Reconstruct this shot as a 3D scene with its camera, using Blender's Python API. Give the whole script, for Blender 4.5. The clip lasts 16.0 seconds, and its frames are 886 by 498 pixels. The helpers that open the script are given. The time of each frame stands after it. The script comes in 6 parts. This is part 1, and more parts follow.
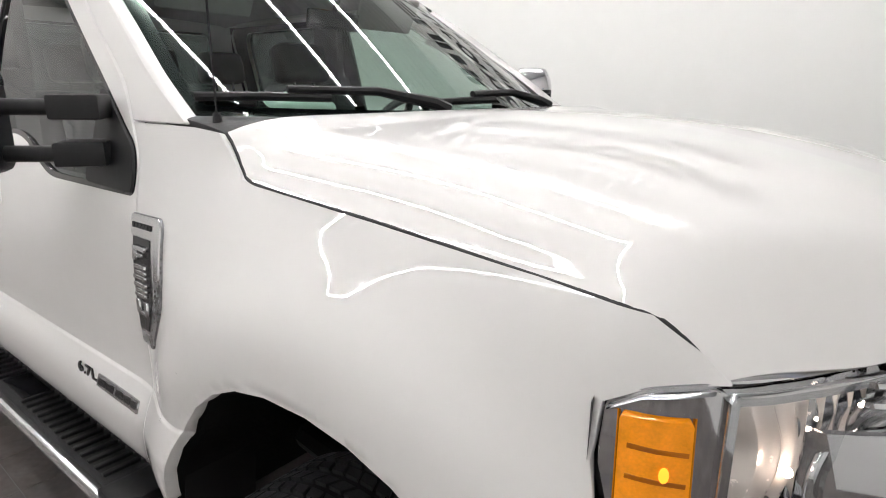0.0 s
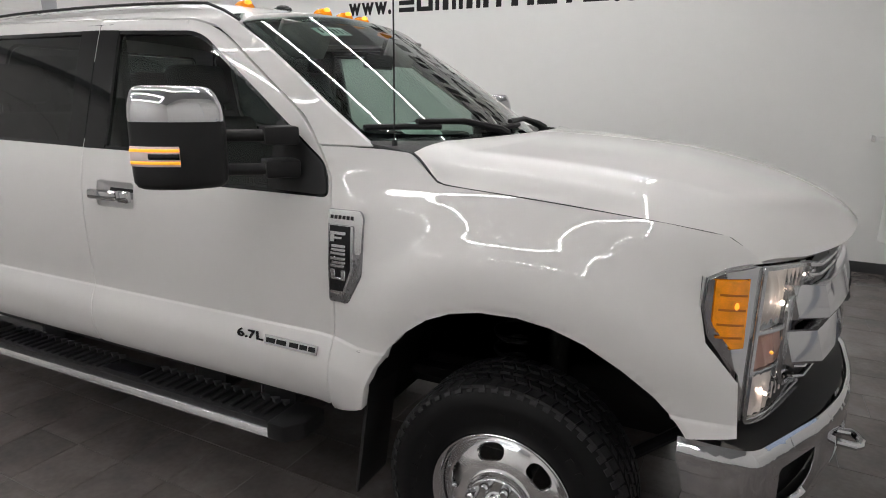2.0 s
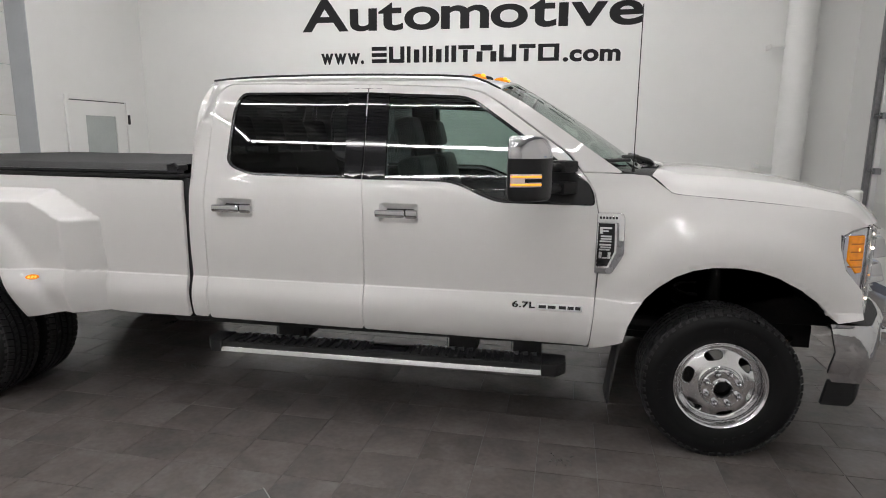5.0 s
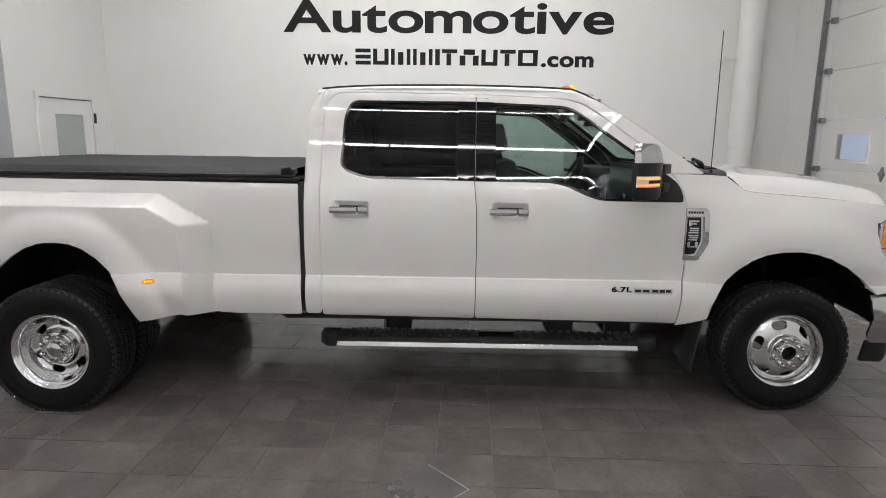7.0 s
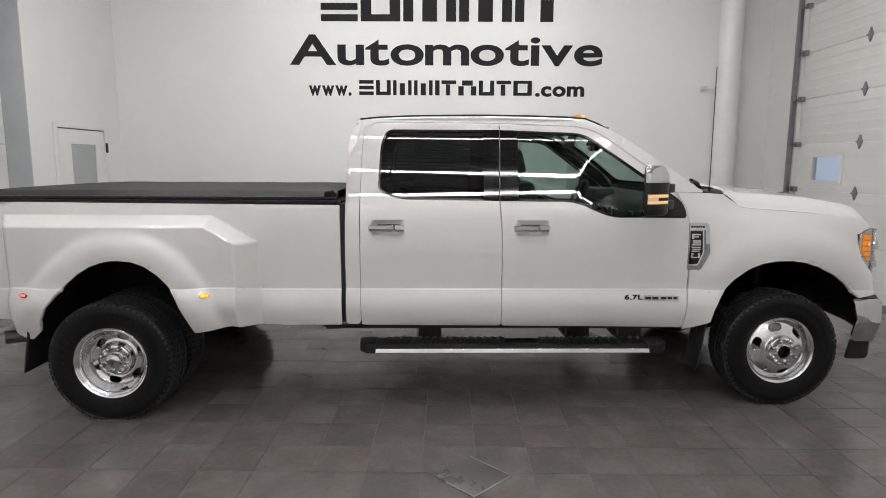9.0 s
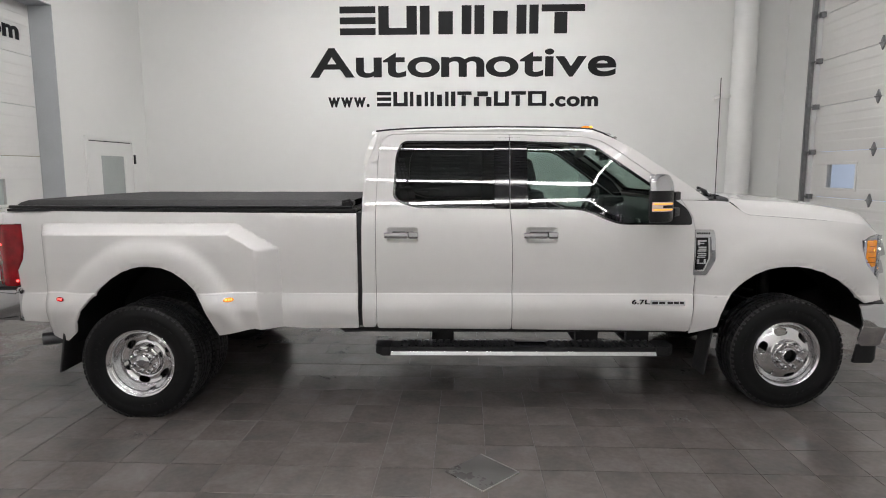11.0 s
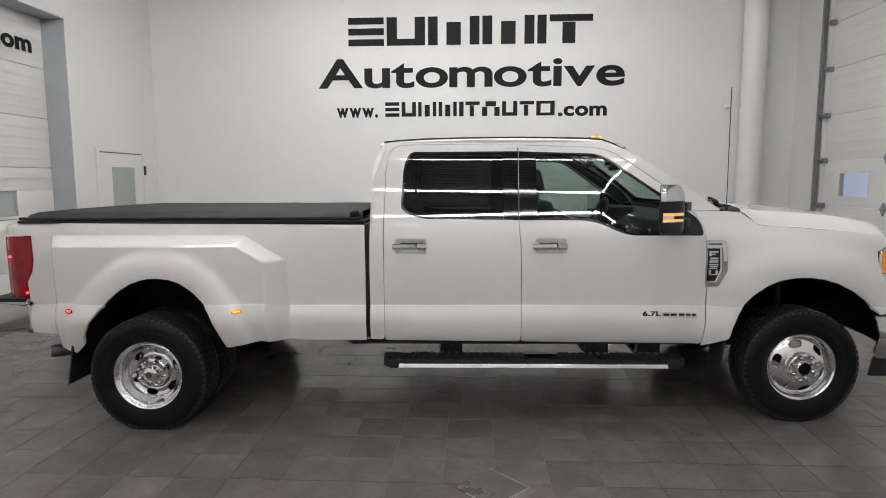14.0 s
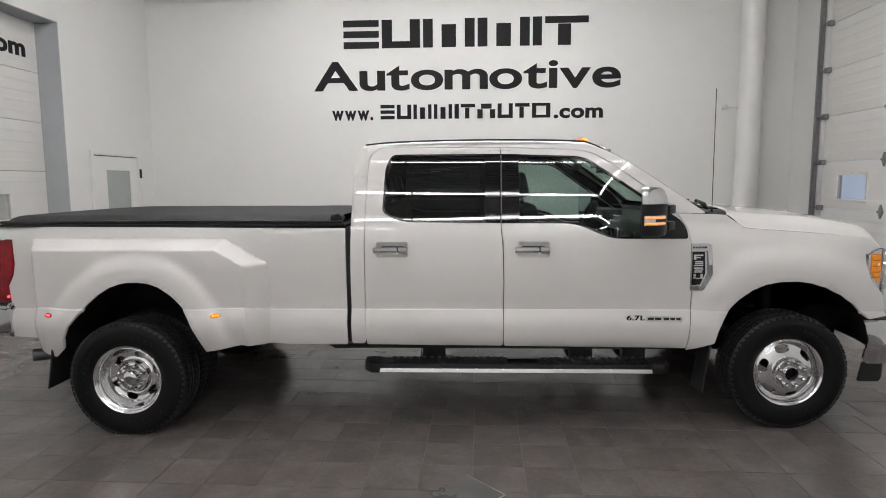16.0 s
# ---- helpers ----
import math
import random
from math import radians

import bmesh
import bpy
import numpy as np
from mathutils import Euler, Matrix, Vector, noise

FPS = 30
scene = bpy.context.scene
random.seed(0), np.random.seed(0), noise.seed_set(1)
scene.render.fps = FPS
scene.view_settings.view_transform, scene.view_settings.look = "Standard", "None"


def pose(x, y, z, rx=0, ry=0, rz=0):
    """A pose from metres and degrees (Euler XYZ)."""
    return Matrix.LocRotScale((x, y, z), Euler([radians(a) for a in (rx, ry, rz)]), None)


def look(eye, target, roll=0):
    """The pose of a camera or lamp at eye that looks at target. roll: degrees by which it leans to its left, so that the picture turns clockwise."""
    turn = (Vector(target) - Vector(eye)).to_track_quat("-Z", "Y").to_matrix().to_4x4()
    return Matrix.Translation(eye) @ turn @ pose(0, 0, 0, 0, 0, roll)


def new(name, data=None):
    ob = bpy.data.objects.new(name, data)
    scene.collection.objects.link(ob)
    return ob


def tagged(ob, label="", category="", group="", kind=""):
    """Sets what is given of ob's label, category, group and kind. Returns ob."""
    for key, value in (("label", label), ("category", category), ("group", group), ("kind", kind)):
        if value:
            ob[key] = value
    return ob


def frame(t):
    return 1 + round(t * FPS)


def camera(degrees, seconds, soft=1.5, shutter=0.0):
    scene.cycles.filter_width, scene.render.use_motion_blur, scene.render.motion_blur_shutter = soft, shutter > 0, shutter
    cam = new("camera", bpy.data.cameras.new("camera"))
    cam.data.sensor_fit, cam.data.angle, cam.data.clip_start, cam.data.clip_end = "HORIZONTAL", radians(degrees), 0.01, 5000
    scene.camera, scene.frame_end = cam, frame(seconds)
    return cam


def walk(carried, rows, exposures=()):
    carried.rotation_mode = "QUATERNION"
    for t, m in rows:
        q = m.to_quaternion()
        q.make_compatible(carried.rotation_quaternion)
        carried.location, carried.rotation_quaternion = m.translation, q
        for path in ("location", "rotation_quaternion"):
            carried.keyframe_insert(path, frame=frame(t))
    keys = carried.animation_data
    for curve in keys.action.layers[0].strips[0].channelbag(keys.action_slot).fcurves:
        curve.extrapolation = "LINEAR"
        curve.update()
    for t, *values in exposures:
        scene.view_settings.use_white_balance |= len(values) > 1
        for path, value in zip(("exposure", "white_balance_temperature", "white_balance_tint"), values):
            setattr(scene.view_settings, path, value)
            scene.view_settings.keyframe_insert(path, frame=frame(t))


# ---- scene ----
import functools

cam = camera(72.6, 16.0, soft=1.0)
PATH = [
    (0, (0.769, -1.596, 1.555), (-0.44, -0.087, 1.042), 0.4),
    (0.5, (0.798, -1.819, 1.578), (-0.325, -0.248, 1.059), 0.5),
    (1, (0.788, -2.067, 1.602), (-0.237, -0.425, 1.098), 0.8),
    (1.5, (0.692, -2.359, 1.639), (-0.23, -0.659, 1.13), 0.8),
    (2, (0.533, -2.609, 1.637), (-0.293, -0.854, 1.15), 0.8),
    (2.5, (0.321, -2.888, 1.656), (-0.373, -1.066, 1.207), 0.7),
    (2.6, (0.297, -2.894, 1.593), (-0.369, -1.055, 1.179), 0.7),
    (3, (0.12, -3.226, 1.67), (-0.443, -1.352, 1.257), 0.8),
    (3.5, (-0.095, -3.489, 1.661), (-0.595, -1.595, 1.257), 0.8),
    (4, (-0.392, -3.701, 1.668), (-0.845, -1.793, 1.277), 0.8),
    (4.2, (-0.487, -3.799, 1.649), (-0.928, -1.886, 1.266), 0.8),
    (6.3, (-1.725, -4.577, 1.68), (-1.82, -2.612, 1.319), 0.7),
    (6.5, (-1.842, -4.597, 1.691), (-1.909, -2.633, 1.32), 0.8),
    (7, (-2.098, -4.627, 1.691), (-2.118, -2.662, 1.318), 0.8),
    (7.5, (-2.272, -4.76, 1.698), (-2.263, -2.795, 1.327), 0.6),
    (8, (-2.377, -4.929, 1.693), (-2.345, -2.963, 1.329), 0.5),
    (8.5, (-2.431, -5.004, 1.684), (-2.379, -3.031, 1.361), 0.4),
    (9, (-2.422, -5.005, 1.676), (-2.378, -3.026, 1.389), 0.3),
    (11.5, (-2.376, -5.189, 1.689), (-2.406, -3.206, 1.431), -0.0),
    (12, (-2.376, -5.182, 1.696), (-2.413, -3.199, 1.439), -0.0),
    (12.5, (-2.375, -5.177, 1.693), (-2.418, -3.194, 1.44), -0.1),
    (13, (-2.373, -5.155, 1.696), (-2.419, -3.171, 1.452), -0.1),
    (13.5, (-2.38, -5.141, 1.691), (-2.428, -3.155, 1.457), -0.2),
    (14, (-2.378, -5.141, 1.696), (-2.425, -3.155, 1.467), -0.2),
    (14.5, (-2.357, -5.14, 1.701), (-2.404, -3.153, 1.475), -0.2),
    (15, (-2.324, -5.12, 1.699), (-2.372, -3.133, 1.477), -0.3),
    (15.5, (-2.25, -5.077, 1.694), (-2.31, -3.09, 1.471), -0.3),
    (16, (-2.207, -5.097, 1.698), (-2.275, -3.11, 1.477), -0.3),
]
EXPOSURES = [(0, 0.40), (0.5, 0.18), (1.0, -0.15), (1.5, -0.25), (3.0, -0.24), (4.0, -0.18), (8.0, -0.05), (16, -0.17)]
walk(cam, [(t, look(eye, target, roll)) for t, eye, target, roll in PATH], EXPOSURES)

# ---- world ----
world = bpy.data.worlds.new("world")
scene.world = world
world.use_nodes = True
wn, wl = world.node_tree.nodes, world.node_tree.links
sky = wn.new("ShaderNodeTexSky")
sky.sky_type, sky.sun_disc = "NISHITA", False
sky.sun_elevation, sky.sun_rotation = radians(25), radians(60)
wl.new(sky.outputs[0], wn["Background"].inputs[0])
wn["Background"].inputs[1].default_value = 0.1

STRIP_POWER = 59.0   # strength of the ceiling light strips
ROOM = pose(0, 0, 0, 0, 0, -1.65)   # the room stands at a slight angle to the truck


# ---- helpers ----
def material(name, colour, rough=0.5, metal=0.0, coat=0.0, coat_rough=0.03, vary=0.0, scale=8.0, bump=0.0, bump_scale=60.0,
             emit=None, power=0.0, spec=0.5, rough_vary=0.0, random=0.0):
    m = bpy.data.materials.new(name)
    m.use_nodes = True
    n, l = m.node_tree.nodes, m.node_tree.links
    b = n["Principled BSDF"]
    b.inputs["Base Color"].default_value = (*colour, 1)
    b.inputs["Roughness"].default_value = rough
    b.inputs["Metallic"].default_value = metal
    b.inputs["Coat Weight"].default_value = coat
    b.inputs["Coat Roughness"].default_value = coat_rough
    b.inputs["Specular IOR Level"].default_value = spec
    co = n.new("ShaderNodeTexCoord")
    if vary or rough_vary:
        big, small = n.new("ShaderNodeTexNoise"), n.new("ShaderNodeTexNoise")
        big.inputs["Scale"].default_value, big.inputs["Detail"].default_value = scale, 4
        small.inputs["Scale"].default_value, small.inputs["Detail"].default_value = scale * 9, 5
        for q in (big, small):
            l.new(co.outputs["Object"], q.inputs["Vector"])
        add = n.new("ShaderNodeMath")
        add.operation = "MULTIPLY_ADD"
        l.new(small.outputs[0], add.inputs[0])
        add.inputs[1].default_value = 0.5
        l.new(big.outputs[0], add.inputs[2])
        if random:
            info = n.new("ShaderNodeObjectInfo")
            more = n.new("ShaderNodeMath")
            more.operation = "MULTIPLY_ADD"
            l.new(info.outputs["Random"], more.inputs[0])
            more.inputs[1].default_value = random
            l.new(add.outputs[0], more.inputs[2])
            add = more
        if vary:
            r = n.new("ShaderNodeMapRange")
            l.new(add.outputs[0], r.inputs[0])
            r.inputs[1].default_value, r.inputs[2].default_value = 0.4, 1.1 + random
            r.inputs[3].default_value, r.inputs[4].default_value = 1 - vary, 1 + vary
            mul = n.new("ShaderNodeMix")
            mul.data_type, mul.blend_type = "RGBA", "MULTIPLY"
            mul.inputs[0].default_value = 1
            mul.inputs[6].default_value = (*colour, 1)
            l.new(r.outputs[0], mul.inputs[7])
            l.new(mul.outputs[2], b.inputs["Base Color"])
        if rough_vary:
            r = n.new("ShaderNodeMapRange")
            l.new(add.outputs[0], r.inputs[0])
            r.inputs[1].default_value, r.inputs[2].default_value = 0.4, 1.1
            r.inputs[3].default_value, r.inputs[4].default_value = max(rough - rough_vary, 0.02), rough + rough_vary
            l.new(r.outputs[0], b.inputs["Roughness"])
    if bump:
        tex, bm_ = n.new("ShaderNodeTexNoise"), n.new("ShaderNodeBump")
        tex.inputs["Scale"].default_value, tex.inputs["Detail"].default_value = bump_scale, 4
        l.new(co.outputs["Object"], tex.inputs["Vector"])
        l.new(tex.outputs[0], bm_.inputs["Height"])
        bm_.inputs["Strength"].default_value, bm_.inputs["Distance"].default_value = bump, 0.004
        l.new(bm_.outputs[0], b.inputs["Normal"])
    if emit:
        b.inputs["Emission Color"].default_value = (*emit, 1)
        b.inputs["Emission Strength"].default_value = power
    return m


def glass(name, tint, gloss=0.05, rough=0.0):
    """Tinted pane: clear to what lies behind, with the gloss of glass, which grows towards grazing."""
    m = bpy.data.materials.new(name)
    m.use_nodes = True
    n, l = m.node_tree.nodes, m.node_tree.links
    n.remove(n["Principled BSDF"])
    t, g, f, x, p, q = (n.new("ShaderNode" + k) for k in ("BsdfTransparent", "BsdfGlossy", "LayerWeight", "MixShader", "Math", "Math"))
    t.inputs[0].default_value = (*tint, 1)
    g.inputs["Roughness"].default_value = rough
    f.inputs[0].default_value = 0.5
    p.operation, q.operation = "POWER", "MULTIPLY_ADD"
    l.new(f.outputs["Facing"], p.inputs[0])
    p.inputs[1].default_value = 4.5
    l.new(p.outputs[0], q.inputs[0])
    q.inputs[1].default_value, q.inputs[2].default_value = 1 - gloss, gloss
    l.new(q.outputs[0], x.inputs[0]), l.new(t.outputs[0], x.inputs[1]), l.new(g.outputs[0], x.inputs[2])
    l.new(x.outputs[0], n["Material Output"].inputs[0])
    return m


PAINT = material("white_pearl_paint", (0.73, 0.715, 0.705), 0.45, 0, 1.0, 0.008, vary=0.02, scale=1.5, spec=0.15)
BLACK_GLOSS = material("black_gloss", (0.010, 0.010, 0.012), 0.12, spec=0.4)
PILLAR_BLACK = material("gloss_black_pillar_film", (0.006, 0.006, 0.007), 0.03, spec=0.3)
BLACK_PLASTIC = material("black_plastic", (0.011, 0.011, 0.012), 0.48, spec=0.35, vary=0.2, scale=20, bump=0.25, bump_scale=900)
BLACK_RUBBER = material("black_rubber", (0.014, 0.014, 0.015), 0.62, vary=0.25, scale=12, bump=0.15, bump_scale=300)
# one rubber in two tones: lighter lit tread blocks, darker shaded gaps and sidewall
TREAD_RUBBER = material("tread_rubber", (0.013, 0.013, 0.014), 0.55, vary=0.3, scale=14, bump=0.15, bump_scale=300)
SIDEWALL = material("tyre_sidewall", (0.005, 0.005, 0.0055), 0.55, spec=0.25, vary=0.25, scale=9, bump=0.1, bump_scale=200)
CHASSIS = material("black_chassis", (0.007, 0.007, 0.008), 0.6, spec=0.3, vary=0.4, scale=6, bump=0.3, bump_scale=80)
CHROME = material("chrome", (0.62, 0.62, 0.635), 0.05, 1.0, rough_vary=0.02, scale=5)
SATIN = material("satin_chrome", (0.72, 0.72, 0.73), 0.22, 1.0, rough_vary=0.06, scale=14)
ALLOY = material("polished_alloy", (0.78, 0.78, 0.79), 0.13, 1.0, vary=0.06, rough_vary=0.06, scale=16)
DARK_SATIN = material("dark_satin_metal", (0.30, 0.30, 0.31), 0.28, 1.0, rough_vary=0.06, scale=14)
GRAPHITE = material("grey_metal", (0.10, 0.10, 0.105), 0.35, 0.4)
AMBER = material("amber_lens", (0.62, 0.19, 0.004), 0.12, 0, 0.8, emit=(1.0, 0.36, 0.01), power=0.24, vary=0.35, scale=30)
AMBER_DARK = material("amber_groove", (0.42, 0.115, 0.003), 0.2, 0, 0.5)
AMBER_LIT = material("amber_bulb", (1.0, 0.5, 0.05), 0.3, emit=(1.0, 0.32, 0.015), power=1.1)
RED_LENS = material("red_lens", (0.25, 0.003, 0.008), 0.12, 0, 0.3, vary=0.4, scale=16)
RED_LIT = material("red_bulb", (1.0, 0.05, 0.04), 0.3, emit=(1.0, 0.06, 0.05), power=4.0)
WARM_LIT = material("warm_bulb", (1.0, 0.8, 0.6), 0.3, emit=(1.0, 0.80, 0.64), power=45.0)
REFLECTOR = material("lamp_reflector", (0.95, 0.86, 0.81), 0.24, 0.35, vary=0.06, rough_vary=0.06, scale=12, bump=0.15, bump_scale=30)
PINK_REFLECTOR = material("pink_lamp_reflector", (0.80, 0.46, 0.38), 0.20, 0.4, vary=0.15, rough_vary=0.08, scale=20, bump=0.2, bump_scale=40)
CLEAR = glass("clear_lens", (0.94, 0.95, 0.95))
GLASS_FRONT = glass("green_tinted_glass", (0.50, 0.60, 0.56))
GLASS_SHIELD = glass("windscreen_glass", (0.66, 0.76, 0.71))
GLASS_DARK = glass("privacy_glass", (0.075, 0.085, 0.085))
SEAT = material("black_leather", (0.020, 0.020, 0.022), 0.45, vary=0.25, scale=10, bump=0.3, bump_scale=400)
DASH = material("dark_dash_plastic", (0.022, 0.022, 0.024), 0.55, vary=0.15, scale=10, bump=0.3, bump_scale=600)
LINER = material("grey_headliner", (0.30, 0.29, 0.28), 0.9, vary=0.06, scale=20)
VINYL = material("black_vinyl_cover", (0.015, 0.015, 0.016), 0.6, spec=0.3, vary=0.15, scale=5, bump=0.4, bump_scale=500)
WALL = material("white_wall_paint", (0.76, 0.76, 0.745), 0.55, vary=0.025, scale=0.7, bump=0.08, bump_scale=160)
CEILING = material("ribbed_ceiling", (0.48, 0.48, 0.49), 0.7, vary=0.08, scale=1.5)
SIGN = material("black_sign_vinyl", (0.011, 0.011, 0.012), 0.6, vary=0.15, scale=6, spec=0.2)
DOOR_WHITE = material("white_sectional_door", (0.76, 0.75, 0.73), 0.45, vary=0.04, scale=2.0, bump=0.15, bump_scale=220)
GREY_TRIM = material("grey_painted_jamb", (0.43, 0.45, 0.47), 0.5, vary=0.05, scale=4)
STEEL = material("galvanised_steel", (0.30, 0.30, 0.31), 0.42, 0.9, vary=0.25, rough_vary=0.1, scale=22)
BASE = material("dark_vinyl_base", (0.035, 0.035, 0.037), 0.5, vary=0.1, scale=4)
PIPE_WHITE = material("white_duct_paint", (0.74, 0.74, 0.725), 0.4, vary=0.04, scale=6, bump=0.1, bump_scale=60)
FROST = material("frosted_pane", (0.42, 0.45, 0.44), 0.25, vary=0.08, scale=4)
STRIP = material("light_strip", (1, 1, 1), 0.4, emit=(1.0, 0.982, 0.975), power=STRIP_POWER)
TILE = material("dark_slate_tile", (0.118, 0.106, 0.102), 0.20, rough_vary=0.08, scale=2.2, bump=0.10, bump_scale=40)


def slate(m):
    """Clouded grey and rust-brown slate, each tile a little different, with pale scuffs."""
    n, l = m.node_tree.nodes, m.node_tree.links
    co, info, shift = n.new("ShaderNodeTexCoord"), n.new("ShaderNodeObjectInfo"), n.new("ShaderNodeVectorMath")
    geo = n.new("ShaderNodeNewGeometry")
    shift.operation = "ADD"
    l.new(geo.outputs["Position"], shift.inputs[0])
    l.new(info.outputs["Random"], shift.inputs[1])
    cloud, grain, scuff = (n.new("ShaderNodeTexNoise") for _ in range(3))
    for q, sc, det, dist in ((cloud, 4.0, 4, 0.3), (grain, 34, 5, 0.2), (scuff, 0.9, 3, 0.5)):
        q.inputs["Scale"].default_value, q.inputs["Detail"].default_value, q.inputs["Distortion"].default_value = sc, det, dist
        l.new(shift.outputs[0] if q is not scuff else geo.outputs["Position"], q.inputs["Vector"])
    ramp = n.new("ShaderNodeValToRGB")
    e = ramp.color_ramp.elements
    e[0].position, e[0].color = 0.25, (0.088, 0.082, 0.081, 1)
    e[1].position, e[1].color = 0.78, (0.150, 0.137, 0.132, 1)
    mid = e.new(0.5)
    mid.color = (0.118, 0.103, 0.097, 1)
    l.new(cloud.outputs[0], ramp.inputs[0])
    tone = n.new("ShaderNodeMath")
    tone.operation = "MULTIPLY_ADD"
    l.new(info.outputs["Random"], tone.inputs[0])
    tone.inputs[1].default_value, tone.inputs[2].default_value = 0.22, 0.74
    more = n.new("ShaderNodeMath")
    more.operation = "MULTIPLY_ADD"
    l.new(grain.outputs[0], more.inputs[0])
    more.inputs[1].default_value = 0.5
    l.new(tone.outputs[0], more.inputs[2])
    mul = n.new("ShaderNodeMix")
    mul.data_type, mul.blend_type = "RGBA", "MULTIPLY"
    mul.inputs[0].default_value = 1
    l.new(ramp.outputs[0], mul.inputs[6]), l.new(more.outputs[0], mul.inputs[7])
    l.new(mul.outputs[2], n["Principled BSDF"].inputs["Base Color"])
    r = n.new("ShaderNodeMapRange")
    l.new(scuff.outputs[0], r.inputs[0])
    r.inputs[1].default_value, r.inputs[2].default_value, r.inputs[3].default_value, r.inputs[4].default_value = 0.30, 0.70, 0.165, 0.235
    l.new(r.outputs[0], n["Principled BSDF"].inputs["Roughness"])


slate(TILE)
GROUT = material("grey_grout", (0.115, 0.107, 0.104), 0.7, vary=0.2, scale=6)
PLATE = material("floor_plate_slate", (0.105, 0.10, 0.098), 0.3, vary=0.2, rough_vary=0.08, scale=5, bump=0.1, bump_scale=90)
LIT_EDGE = material("lit_edge_tone", (0.55, 0.53, 0.51), 0.35, 0.7, vary=0.15, scale=20)
DEBRIS = material("grey_debris", (0.09, 0.085, 0.08), 0.8, vary=0.5, scale=60)
DAYLIGHT = material("daylight_outside", (0.4, 0.45, 0.55), 0.9, emit=(0.66, 0.74, 0.92), power=0.55)
STICKER = material("pale_sticker", (0.55, 0.68, 0.62), 0.5, vary=0.1, scale=30)
INK = material("dark_ink", (0.03, 0.05, 0.045), 0.6)


def curve_of(*pts):
    """A smooth curve through (x, y) pairs that never overshoots."""
    xs, ys = np.array(pts, float).T
    d = np.diff(ys) / np.diff(xs)
    m = np.r_[d[0], [0 if a * b <= 0 else 2 * a * b / (a + b) for a, b in zip(d, d[1:])], d[-1]]

    xs, ys, m = [float(v) for v in xs], [float(v) for v in ys], [float(v) for v in m]
    last = len(xs) - 2

    def at(x):
        i = 0
        while i < last and xs[i + 1] < x:
            i += 1
        h = xs[i + 1] - xs[i]
        t = (x - xs[i]) / h
        t = 0.0 if t < 0 else 1.0 if t > 1 else t
        r_ = 1 - t
        return (1 + 2 * t) * r_ * r_ * ys[i] + t * r_ * r_ * h * m[i] + t * t * (3 - 2 * t) * ys[i + 1] - t * t * r_ * h * m[i + 1]
    return at


def step_of(a, b, x):
    t = min(max((x - a) / (b - a), 0.0), 1.0)
    return t * t * (3 - 2 * t)


@functools.lru_cache(maxsize=None)
def eased(curve, s, w):
    """A curve with its corners evened out over a width w either way."""
    return sum(curve(s + w * k / 5) for k in range(-5, 6)) / 11


def link(name, mesh, mat, parent=None, label="", smooth=None):
    ob = new(name, mesh)
    if mat:
        mesh.materials.append(mat)
    if smooth is not None:
        mesh.shade_smooth()
        mesh.set_sharp_from_angle(angle=radians(smooth))
    if parent:
        ob.parent = parent
    if label:
        ob["label"] = label
    return ob


def part(name, bm, mat, parent, label="", smooth=35):
    mesh = bpy.data.meshes.new(name)
    bmesh.ops.recalc_face_normals(bm, faces=bm.faces)
    bm.to_mesh(mesh)
    bm.free()
    return link(name, mesh, mat, parent, label, smooth)


def thing(name, label, category, group="", kind="", at=None):
    ob = new(name)
    ob.empty_display_size = 0.1
    if at is not None:
        ob.matrix_world = at
    return tagged(ob, label, category, group, kind)


def box(bm, lo, hi, bevel=0.0, m=None, seg=2):
    made = bmesh.ops.create_cube(bm, size=1)["verts"]
    for v in made:
        v.co = Vector([lo[k] + (hi[k] - lo[k]) * (v.co[k] + 0.5) for k in range(3)])
    if bevel:
        edges = list({e for v in made for e in v.link_edges})
        got = bmesh.ops.bevel(bm, geom=edges, offset=bevel, segments=seg, affect="EDGES", profile=0.6)
        made = list({v for f in got["faces"] for v in f.verts} | {v for v in made if v.is_valid})
    if m is not None:
        bmesh.ops.transform(bm, matrix=m, verts=[v for v in made if v.is_valid])
    return made


def boxed(lo, hi, bevel=0.0, m=None):
    bm = bmesh.new()
    box(bm, lo, hi, bevel, m)
    return bm


def lathe(bm, profile, seg=64, centre=(0, 0, 0), closed=False):
    """Turns (radius, y) pairs round the y axis through centre."""
    rings = []
    for r, y in profile:
        rings.append([bm.verts.new((centre[0] + r * math.cos(2 * math.pi * k / seg), centre[1] + y, centre[2] + r * math.sin(2 * math.pi * k / seg))) for k in range(seg)])
    pairs = list(zip(rings, rings[1:])) + ([(rings[-1], rings[0])] if closed else [])
    for a, b in pairs:
        for k in range(seg):
            bm.faces.new((a[k], a[(k + 1) % seg], b[(k + 1) % seg], b[k]))
    return rings


def cap(bm, ring):
    bm.faces.new(ring)


